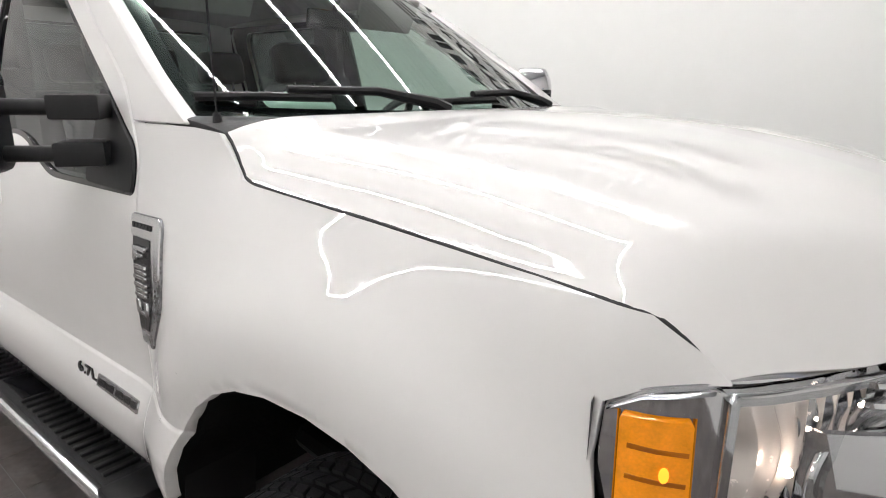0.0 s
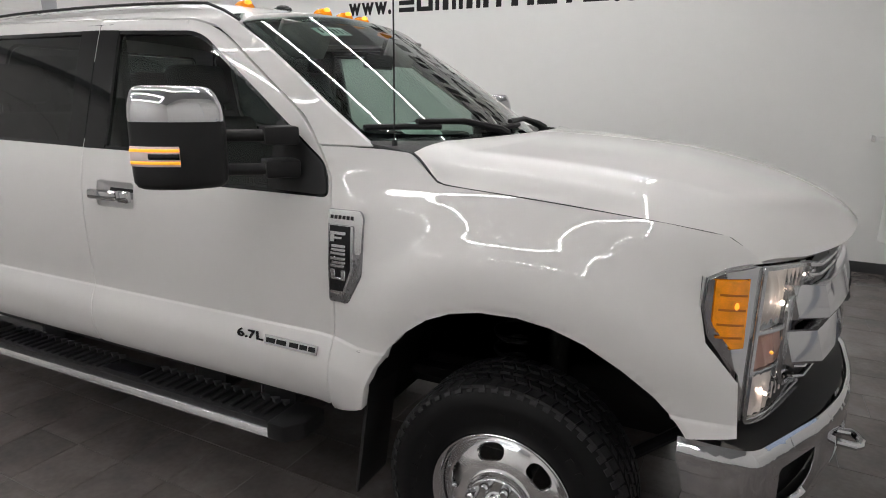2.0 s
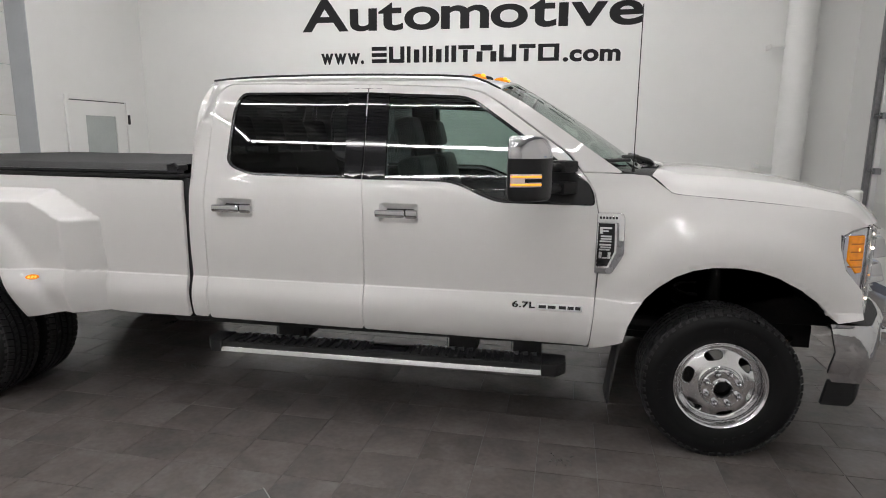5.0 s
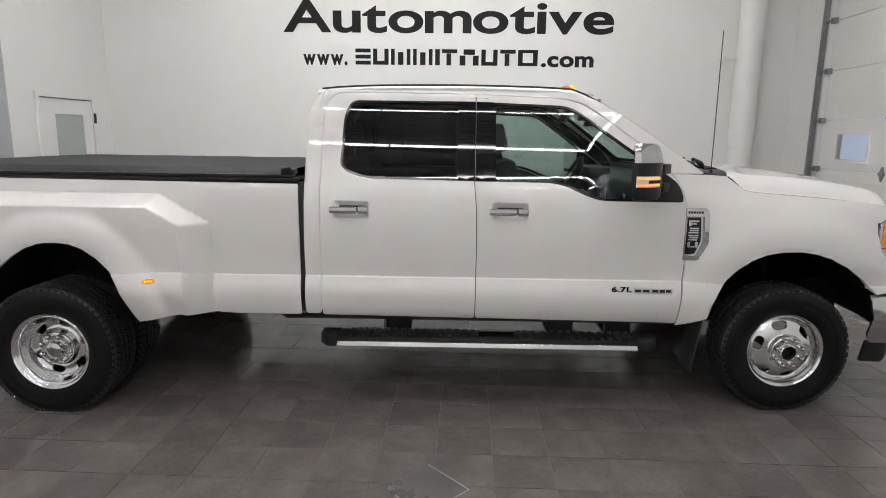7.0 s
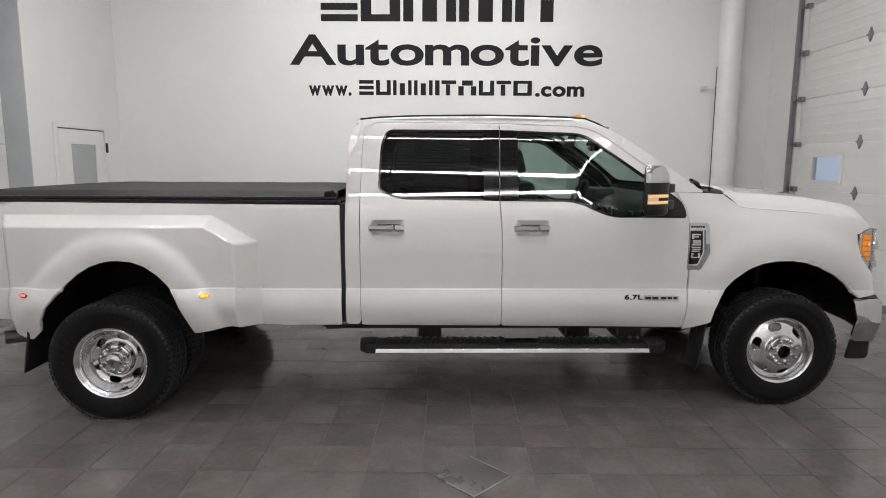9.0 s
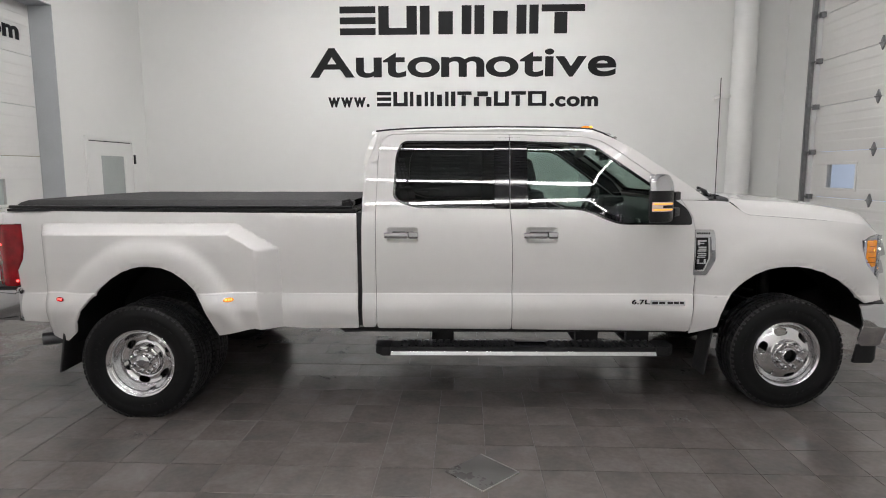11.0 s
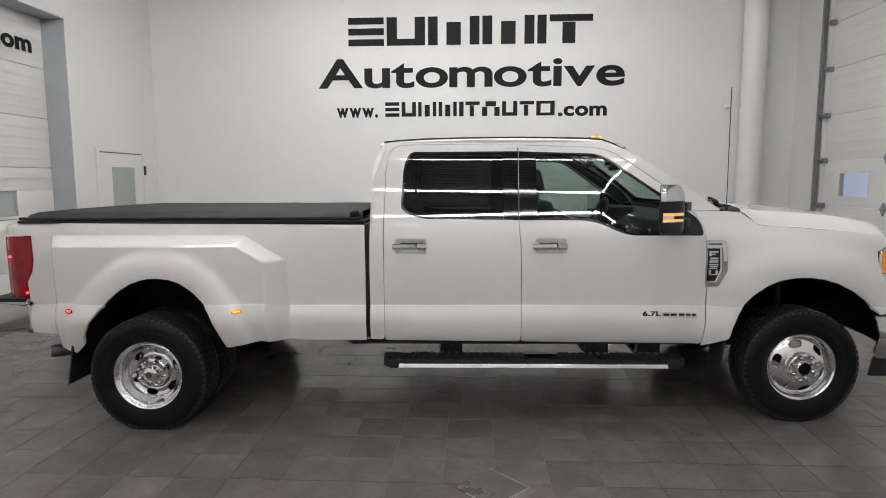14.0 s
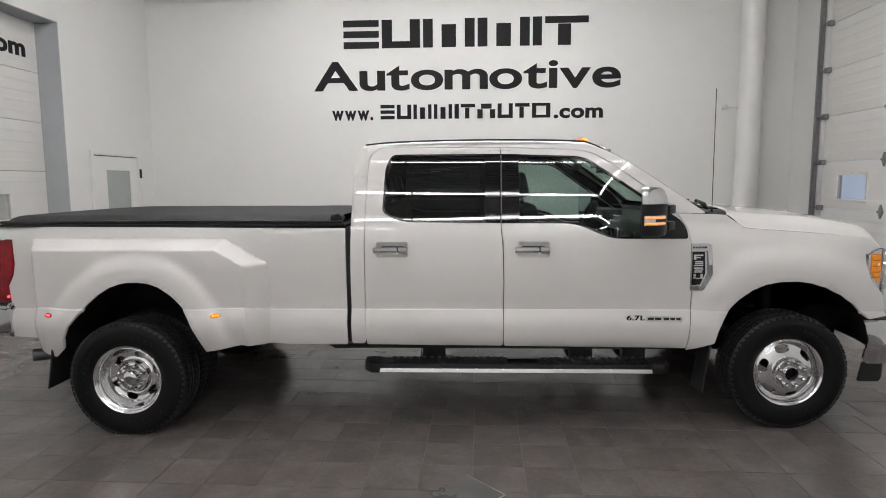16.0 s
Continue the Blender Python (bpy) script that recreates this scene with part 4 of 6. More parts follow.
sheet("windscreen", [(-0.02, -1), (0.99, -1), (0.99, 1), (-0.02, 1)], shield_at, (0.5, 0, 0.8), GLASS_SHIELD, truck, du=0.08, dv=0.08, depth=0, label="clear green-tinted windscreen")
sheet("windscreen_border", [(-0.02, -1), (0.995, -1), (0.995, 1), (-0.02, 1)], shield_at, (0.5, 0, 0.8), BLACK_GLOSS, truck, holes=[rounded([(0.06, -0.925), (0.93, -0.945), (0.93, 0.945), (0.06, 0.925)], 0.04)], du=0.1, dv=0.1, depth=0.004, lift=-0.004,
      label="black windscreen border")
# cowl under the windscreen
def cowl_at(u, v):
    p, q = Vector(shield_at(0.03, v)), Vector(hood_at(0, min(max(v * 0.985, -1), 1)))
    r_ = p.lerp(q, u)
    return (r_.x, r_.y, r_.z - 0.012 + 0.006 * math.sin(u * math.pi) - 0.002 * u)


cowl = sheet("cowl", [(-0.05, -1), (1.0, -1), (1.0, 1), (-0.05, 1)], cowl_at, (0, 0, 1), BLACK_PLASTIC, truck, du=0.15, dv=0.06, depth=0.02, label="black plastic cowl")
for k in range(26):
    v = -0.62 + k * 0.048
    bm = bmesh.new()
    a, b = Vector(cowl_at(0.3, v)), Vector(cowl_at(0.8, v))
    rod(bm, [a + Vector((0, 0, 0.004)), b + Vector((0, 0, 0.004))], 0.006, 6)
    part("slat", bm, BLACK_GLOSS, cowl)
# wipers
for pivot, tip, mid in (((0.30, -0.62), (0.115, -0.93), -0.28), ((0.28, 0.06), (0.10, -0.30), 0.42)):
    wip = bmesh.new()
    P = lambda u, v, lift: Vector(shield_at(u, v)) + Vector((0.5, 0, 0.85)) * lift
    rod(wip, [P(0.075, pivot[1] + 0.02, 0.02), P(0.07, (pivot[1] + tip[1]) / 2, 0.022), P(0.065, tip[1], 0.016)], 0.011, 8)
    blade = part("wiper", wip, BLACK_PLASTIC, truck, "black wiper blade and arm")
    arm = bmesh.new()
    base = Vector(cowl_at(0.45, mid)) + Vector((0, 0, 0.012))
    rod(arm, [base, base + Vector((-0.02, -0.03, 0.02)), P(0.09, (mid + pivot[1]) / 2, 0.035), P(0.085, (pivot[1] + tip[1]) / 2 + 0.06, 0.035)], [0.022, 0.018, 0.012, 0.010], 8)
    part("wiper_arm", arm, BLACK_PLASTIC, blade)

# aerial on the near front corner
bm = bmesh.new()
ax, ay = -0.482, -0.842
rod(bm, [(ax, ay, 1.463), (ax, ay, 1.50)], [0.014, 0.008], 10)
rod(bm, [(ax, ay, 1.50), (ax - 0.004, ay, 2.32)], 0.0028, 6)
part("aerial", bm, BLACK_PLASTIC, truck, "thin black whip aerial")

# roof clearance lamps and the small roof aerial
for y in (-0.565, -0.16, 0.0, 0.16, 0.565):
    x, z = -1.245 - 0.33 * y * y, roof_at(-1.29, y / 0.755)[2]
    bm = bmesh.new()
    bmesh.ops.create_uvsphere(bm, u_segments=16, v_segments=10, radius=1, matrix=Matrix.Translation((x, y, z - 0.004)) @ Matrix.Diagonal((0.050, 0.030, 0.030, 1)))
    lamp = part("clearance_lamp", bm, AMBER, truck, "lit amber roof clearance lamp")
    bm = bmesh.new()
    bmesh.ops.create_uvsphere(bm, u_segments=10, v_segments=8, radius=1, matrix=Matrix.Translation((x + 0.03, y - 0.008, z + 0.014)) @ Matrix.Diagonal((0.016, 0.016, 0.012, 1)))
    part("bulb", bm, AMBER_LIT, lamp)
bm = bmesh.new()
bmesh.ops.create_uvsphere(bm, u_segments=16, v_segments=10, radius=1, matrix=Matrix.Translation((-1.33, -0.35, roof_at(-1.33, -0.46)[2] - 0.004)) @ Matrix.Diagonal((0.050, 0.026, 0.022, 1)))
part("roof_aerial", bm, BLACK_GLOSS, truck, "small black roof aerial")

# ---- mirrors ----
MIRROR = rounded([(-0.900, 1.178), (-0.918, 1.24), (-0.962, 1.312), (-1.03, 1.352), (-1.085, 1.364), (-1.114, 1.350), (-1.030, 1.088), (-1.0, 1.082), (-0.93, 1.135)], [0.03, 0.04, 0.05, 0.04, 0.02, 0.015, 0.012, 0.02, 0.04], 4)


def mirror_shell(bm, side, levels):
    """A shell of stacked plan outlines: (height, size, shift along x)."""
    rows = []
    for z, k, dx in levels:
        rows.append([bm.verts.new((-1.01 + (x + 1.01) * k + dx, side * (1.235 + (y - 1.235) * k), z)) for x, y in MIRROR])
    n = len(MIRROR)
    for a, b in zip(rows, rows[1:]):
        for i in range(n):
            bm.faces.new((a[i], a[(i + 1) % n], b[(i + 1) % n], b[i]))
    bm.faces.new(rows[0]), bm.faces.new(rows[-1])


for side in (-1, 1):
    bm = bmesh.new()
    mirror_shell(bm, side, [(1.352, 0.84, 0), (1.358, 0.93, 0), (1.372, 0.985, 0), (1.40, 1.0, 0), (1.53, 1.0, 0), (1.555, 0.995, 0)])
    mirror = part("mirror", bm, BLACK_PLASTIC, truck, "black towing mirror with a chrome cap", smooth=50)
    bm = bmesh.new()
    mirror_shell(bm, side, [(1.5555, 1.0, 0), (1.566, 1.005, 0), (1.605, 0.965, -0.004), (1.640, 0.875, -0.012), (1.654, 0.79, -0.016), (1.660, 0.66, -0.018)])
    part("mirror_cap", bm, CHROME, mirror, "chrome mirror cap", smooth=50)
    for z in (1.508, 1.398):
        bm = bmesh.new()
        rod(bm, [(-0.965, side * 1.13, z), (-0.86, side * 1.03, z)], 0.020, 12)
        box(bm, (-0.065, -0.055, -0.030), (0.050, 0.055, 0.030), 0.010, Matrix.Translation((-0.845, side * 0.975, z)) @ Matrix.Rotation(side * radians(-52), 4, "Z"))
        part("mirror_arm", bm, BLACK_PLASTIC, mirror)
    face_line = [(-0.955, 1.305), (-0.985, 1.327), (-1.03, 1.353), (-1.065, 1.360), (-1.092, 1.365)]

    def lamp_strip(z0, z1, out, along=face_line):
        b2 = bmesh.new()
        rows = []
        for x, y in along:
            nx_, ny_ = 0.55, 0.83
            rows.append([b2.verts.new((x + nx_ * o, side * (y + ny_ * o), z)) for z, o in ((z0, -0.01), (z0, out * 0.7), (z0 + 0.003, out), (z1 - 0.003, out), (z1, out * 0.7), (z1, -0.01))])
        for a, b in zip(rows, rows[1:]):
            for i in range(6):
                b2.faces.new((a[i], a[(i + 1) % 6], b[(i + 1) % 6], b[i]))
        b2.faces.new(rows[0]), b2.faces.new(rows[-1])
        return b2
    lamp = part("mirror_lamp", lamp_strip(1.424, 1.484, 0.004), REFLECTOR, mirror, "clear turn lamp in the mirror")
    for z in (1.431, 1.468):
        part("light_bar", lamp_strip(z, z + 0.009, 0.0065), AMBER_LIT, lamp, "lit amber bar")
    part("dark_window", lamp_strip(1.445, 1.463, 0.0055, face_line[:3]), BLACK_GLOSS, lamp)
    bm = bmesh.new()
    prism(bm, [(-1.110, side * 1.335), (-1.114, side * 1.336), (-1.038, side * 1.100), (-1.034, side * 1.099)], 2, 1.385, 1.545, 0.001)
    part("mirror_glass", bm, CHROME, mirror)
    mirror.location.x = 0.12 if side > 0 else 0.0   # the far mirror is swung forward

# ---- side badges ----
for side in (-1, 1):
    s3 = flank(side)
    hint = (0, side, 0)
    rim = rounded([(-0.662, 1.272), (-0.535, 1.272), (-0.522, 1.25), (-0.520, 1.06), (-0.578, 0.955), (-0.664, 0.952)], [0.01, 0.015, 0.015, 0.02, 0.015, 0.01])
    badge = sheet("fender_badge", rim, s3, hint, DARK_SATIN, truck, du=0.05, dv=0.05, depth=0.02, lift=0.0050, label="dark satin fender vent badge with a bright cap and black insert")
    sheet("cap", rounded([(-0.660, 1.270), (-0.537, 1.270), (-0.524, 1.248), (-0.524, 1.13), (-0.548, 1.13), (-0.552, 1.222), (-0.660, 1.222)], 0.008), s3, hint, SATIN, badge, du=0.05, dv=0.05, depth=0.006, lift=0.0100, label="bright satin cap")
    core = [(-0.654, 1.218), (-0.572, 1.218), (-0.568, 1.075), (-0.600, 0.995), (-0.656, 0.992)]
    sheet("insert_rim", rounded([(-0.658, 1.220), (-0.562, 1.220), (-0.558, 1.072), (-0.594, 0.984), (-0.660, 0.982)], 0.006), s3, hint, SATIN, badge, du=0.05, dv=0.05, depth=0.004, lift=0.0065)
    sheet("insert", core, s3, hint, BLACK_GLOSS, badge, du=0.05, dv=0.05, depth=0.006, lift=0.0085)
    for k in range(4):
        z = 1.165 - k * 0.043
        for a, b, lo, hi in (((0, 1, 0.72, 1), (0, 0.25, 0, 0.7), (0.25, 0.75, 0.3, 0.5)), ((0.1, 1, 0.74, 1), (0.1, 1, 0.37, 0.6), (0, 1, 0, 0.24)), ((0, 1, 0.74, 1), (0.1, 1, 0.37, 0.6), (0, 0.9, 0, 0.24)), ((0, 0.25, 0, 1), (0.75, 1, 0, 1), (0.3, 0.7, 0, 0.22)))[k]:
            xa, xb, za, zb = -0.646 + 0.060 * a, -0.646 + 0.060 * b, z + 0.034 * lo, z + 0.034 * hi
            sheet("mark", [(xa, za), (xb, za), (xb, zb), (xa, zb)], s3, hint, SATIN, badge, du=0.05, dv=0.05, depth=0.006, lift=0.0145, label="raised bright bar")
    for a in (-0.650, -0.634, -0.618, -0.602, -0.586, -0.570):
        sheet("mark", [(a, 1.240), (a + 0.010, 1.240), (a + 0.010, 1.252), (a, 1.252)], s3, hint, BLACK_PLASTIC, badge, depth=0.002, lift=0.0120)
    plate = sheet("door_badge", [(-0.955, 0.741), (-0.716, 0.738), (-0.713, 0.771), (-0.955, 0.774)], s3, hint, CHROME, [d for s_, d in door_things if s_ == side][0], depth=0.006, lift=0.005, label="chrome door badge with dark plain bars")
    front = [d for s_, d in door_things if s_ == side][0]
    for a, b in ((-0.945, -0.905), (-0.897, -0.855), (-0.838, -0.80), (-0.792, -0.76), (-0.752, -0.724)):
        sheet("badge_bar", [(a, 0.748), (b, 0.748), (b, 0.764), (a, 0.764)], s3, hint, BLACK_GLOSS, front, depth=0.002, lift=0.007)
    made = writing("6.7L", 0.046, 1.0, 0.0012, 0.002)
    wide = (0.125 - 0.004 * 3) / sum(w for _, w in made)
    x = -1.088 if side < 0 else -0.963
    for mesh, w in made:
        for v in mesh.vertices:
            v.co.x *= wide
        ob = link("letter", mesh, BLACK_GLOSS, front, "raised dark letter")
        ob.matrix_local = Matrix.Translation((x, side * (half_width(-1.0, 0.765) + 0.005), 0.748)) @ Matrix.Rotation(0 if side < 0 else math.pi, 4, "Z") @ Matrix.Rotation(math.pi / 2, 4, "X")
        x -= side * (w * wide + 0.004)

# ---- bed, cover and tail ----
bm = bmesh.new()
box(bm, (-5.46, -0.90, 1.08), (-3.03, 0.90, 1.11))
for side in (-1, 1):
    box(bm, (-5.47, min(side * 0.93, side * 0.90), 1.08), (-3.03, max(side * 0.93, side * 0.90), 1.40), 0.004)
part("bed_box", bm, CHASSIS, truck, "dark inner cargo bed")
part("bed_front", boxed((-3.024, -0.955, 0.58), (-2.993, 0.955, 1.392), 0.004), BLACK_RUBBER, truck, "black seal between cab and bed")
bm = bmesh.new()
for side in (-1, 1):
    box(bm, (-5.475, min(side * 0.975, side * 0.87), 1.398), (-3.03, max(side * 0.975, side * 0.87), 1.416), 0.006)
box(bm, (-3.10, -0.86, 1.398), (-3.03, 0.86, 1.416), 0.006)
part("bed_rail_cap", bm, BLACK_PLASTIC, truck, "black bed rail cap")
bm = bmesh.new()
nx, ny = 40, 24
grid = []
for i in range(nx + 1):
    row = []
    for j in range(ny + 1):
        u, v = i / nx, j / ny * 2 - 1
        x, y = -5.455 + 2.40 * u, 0.935 * v
        e = min(1.0, (1 - abs(v)) / 0.10)
        z = 1.437 + 0.034 * (1 - (1 - e) ** 3) + 0.006 * (1 - v * v) + 0.0012 * math.sin(x * 11 + 2 * v)
        z -= 0.018 * step_of(0.03, 0.0, u)
        row.append(bm.verts.new((x, y, z)))
    grid.append(row)
for i in range(nx):
    for j in range(ny):
        bm.faces.new((grid[i][j], grid[i + 1][j], grid[i + 1][j + 1], grid[i][j + 1]))
cover = part("bed_cover", bm, VINYL, truck, "black soft vinyl roll-up bed cover", smooth=60)
for side in (-1, 1):
    bm = bmesh.new()
    box(bm, (-5.47, min(side * 0.965, side * 0.90), 1.418), (-3.05, max(side * 0.965, side * 0.90), 1.440), 0.007)
    part("side_rail", bm, BLACK_GLOSS, cover, "gloss black cover rail")
    bm = bmesh.new()
    box(bm, (-3.13, min(side * 0.955, side * 0.86), 1.436), (-3.045, max(side * 0.955, side * 0.86), 1.472), 0.012)
    rod(bm, [(-3.12, side * 0.95, 1.468), (-3.07, side * 0.965, 1.478), (-3.05, side * 0.96, 1.452)], 0.010, 8)
    part("latch", bm, BLACK_PLASTIC, cover)
# tailgate, lamps, rear bumper
sheet("tailgate", rounded([(-0.80, 0.66), (0.80, 0.66), (0.80, 1.39), (-0.80, 1.39)], 0.03), lambda u, v: (-5.515 - 0.02 * step_of(0.7, 1.2, v), u, v), (-1, 0, 0), PAINT, truck, du=0.2, dv=0.1, depth=0.04)
for side in (-1, 1):
    def tail_at(u, v):
        return (u, side * (half_width(max(u, -5.47), v) + 0.008 - 0.9 * step_of(-5.50, -5.62, u) * 0.06), v)
    shape = rounded([(-5.382, 1.306), (-5.585, 1.306), (-5.592, 0.872), (-5.448, 0.862), (-5.438, 0.975), (-5.398, 1.06), (-5.382, 1.14)], 0.02)
    lamp = sheet("tail_lamp", shape, tail_at, (0, side, 0), RED_LENS, truck, du=0.03, dv=0.05, depth=0.12, label="red tail lamp, lit")
    for z in (1.255, 1.16, 1.05, 0.94):
        sheet("lens_rib", [(-5.58, z), (-5.46, z), (-5.46, z + 0.008), (-5.58, z + 0.008)], tail_at, (0, side, 0), RED_LENS, lamp, depth=0.003, lift=0.003)
    for x, z in ((-5.53, 1.165), (-5.435, 0.905)):
        bm = bmesh.new()
        bmesh.ops.create_uvsphere(bm, u_segments=10, v_segments=8, radius=0.009, matrix=Matrix.Translation((x, side * (half_width(-5.46, z) + 0.012), z)))
        part("bulb", bm, RED_LIT, lamp)
    sheet("post_cover", [(-5.50, 1.315), (-5.575, 1.315), (-5.58, 1.385), (-5.50, 1.398)], tail_at, (0, side, 0), PAINT, truck, depth=0.1)
    for x, m0, m1, lab in ((-4.985, RED_LENS, RED_LIT, "lit red fender marker lamp"), (-3.852, AMBER, AMBER_LIT, "lit amber fender marker lamp")):
        oval = [(x + 0.032 * math.cos(a), 0.822 + 0.0135 * math.sin(a)) for a in np.linspace(0, 2 * math.pi, 17)[:-1]]
        marker = sheet("marker_lamp", oval, flank(side), (0, side, 0), m0, truck, depth=0.008, lift=0.008, label=lab)
        for dx in (-0.015, 0.0, 0.015):
            dot = [(x + dx + 0.006 * math.cos(a), 0.822 + 0.007 * math.sin(a)) for a in np.linspace(0, 2 * math.pi, 9)[:-1]]
            sheet("bulb", dot, flank(side), (0, side, 0), m1, marker, depth=0.002, lift=0.0095)
bm = bmesh.new()
prism(bm, rounded([(-5.41, 0.63), (-5.41, 0.845), (-5.70, 0.845), (-5.75, 0.80), (-5.74, 0.66), (-5.68, 0.63)], 0.02), 1, -1.02, 1.02, 0.03)
bumper_r = part("rear_bumper", bm, CHROME, truck, "chrome rear step bumper")
part("step_pad", boxed((-5.72, -0.99, 0.846), (-5.45, 0.99, 0.866), 0.006), BLACK_PLASTIC, bumper_r, "black step pad")
for y, x in ((-0.93, -5.33), (-0.82, -5.25)):
    bm = bmesh.new()
    rings = lathe(bm, [(0.046, 0.0), (0.046, 0.30)], 24)
    inner = lathe(bm, [(0.041, 0.0), (0.041, 0.30)], 24)
    for a, b in ((rings[0], inner[0]), (rings[1], inner[1])):
        for k in range(24):
            bm.faces.new((a[k], a[(k + 1) % 24], b[(k + 1) % 24], b[k]))
    bmesh.ops.transform(bm, matrix=Matrix.Translation((x, y, 0.465)) @ Matrix.Rotation(radians(-62), 4, "Z"), verts=bm.verts)
    part("exhaust_tip", bm, GRAPHITE, truck, "dark steel exhaust tip")

# ---- wheel arches, underside ----
for side in (-1, 1):
    for line, y0, y1, tall in ((ARCH_F, 0.52, 0.995, 0.03), (ARCH_R, 0.60, 1.16, 0.03)):
        bm = bmesh.new()
        pts = [(x, z + 0.012) for x, z in line]
        a = [bm.verts.new((x, side * (half_width(x, z) - 0.02), z)) for x, z in pts]
        b = [bm.verts.new((x, side * y0, z)) for x, z in pts]
        for i in range(len(pts) - 1):
            bm.faces.new((a[i], a[i + 1], b[i + 1], b[i]))
        bm.faces.new(b)
        part("wheel_liner", bm, CHASSIS, truck, "black wheel arch liner", smooth=60)
bm = bmesh.new()
box(bm, (-2.96, -0.90, 0.545), (-0.60, 0.90, 0.585))
box(bm, (-0.60, -0.52, 0.60), (0.70, 0.52, 1.20), 0.02)
part("underbody", bm, CHASSIS, truck, "black underside of the cab")
for side in (-1, 1):
    bm = bmesh.new()
    box(bm, (-5.40, min(side * 0.50, side * 0.42), 0.46), (0.62, max(side * 0.50, side * 0.42), 0.60), 0.01)
    part("chassis_rail", bm, CHASSIS, truck)
for x, zc in ((0.0, 0.40), (-4.47, 0.40)):
    bm = bmesh.new()
    rod(bm, [(x, -0.86, zc), (x, 0.86, zc)], 0.055, 14)
    bmesh.ops.create_uvsphere(bm, u_segments=16, v_segments=12, radius=0.17, matrix=Matrix.Translation((x, 0.15, zc)))
    part("axle", bm, CHASSIS, truck)
for side in (-1, 1):
    bm = bmesh.new()
    rod(bm, [(0.03, side * 0.58, 0.44), (0.05, side * 0.56, 0.95)], 0.032, 10)
    rod(bm, [(0.04, side * 0.575, 0.62), (0.05, side * 0.562, 0.95)], 0.042, 12)
    part("shock_absorber", bm, CHASSIS, truck)
    bm = bmesh.new()
    spiral = [(-0.12 + 0.062 * math.cos(a), side * (0.60 + 0.062 * math.sin(a)), 0.50 + 0.34 * a / (10 * math.pi)) for a in np.linspace(0, 10 * math.pi, 90)]
    rod(bm, spiral, 0.010, 6)
    part("coil_spring", bm, CHASSIS, truck)
    bm = bmesh.new()
    rod(bm, [(0.06, side * 0.70, 0.36), (0.35, side * 0.62, 0.44), (0.50, side * 0.52, 0.52)], 0.022, 8)
    part("steering_link", bm, CHASSIS, truck)
    bm = bmesh.new()
    rod(bm, [(-0.25, side * 0.66, 0.60), (-0.55, side * 0.62, 0.585)], [0.05, 0.04], 8)
    part("body_mount", bm, CHASSIS, truck)
for side in (-1, 1):
    part("rocker_seam", boxed((-2.975, min(side * 0.90, side * 0.948), 0.532), (-0.67, max(side * 0.90, side * 0.948), 0.563), 0.004), BLACK_PLASTIC, truck, "black rocker seam under the doors")
    bm = bmesh.new()
    prism(bm, [(-3.16, 0.555), (-2.90, 0.555), (-2.93, 0.535), (-3.12, 0.528)], 1, min(side * 0.90, side * 0.95), max(side * 0.90, side * 0.95), 0.004)
    part("cab_mount", bm, CHASSIS, truck)
# mud flaps
for side in (-1, 1):
    for x, ya, yb, za, zb, lean in ((-0.525, 0.80, 1.0, 0.235, 0.70, -0.04), (-4.99, 0.70, 1.21, 0.31, 0.74, -0.05)):
        bm = bmesh.new()
        prism(bm, [(x + 0.02, zb), (x + 0.035, zb), (x + 0.012 + lean, za), (x + lean, za)], 1, min(side * ya, side * yb), max(side * ya, side * yb), 0.003)
        part("mud_flap", bm, BLACK_RUBBER, truck, "black rubber mud flap")

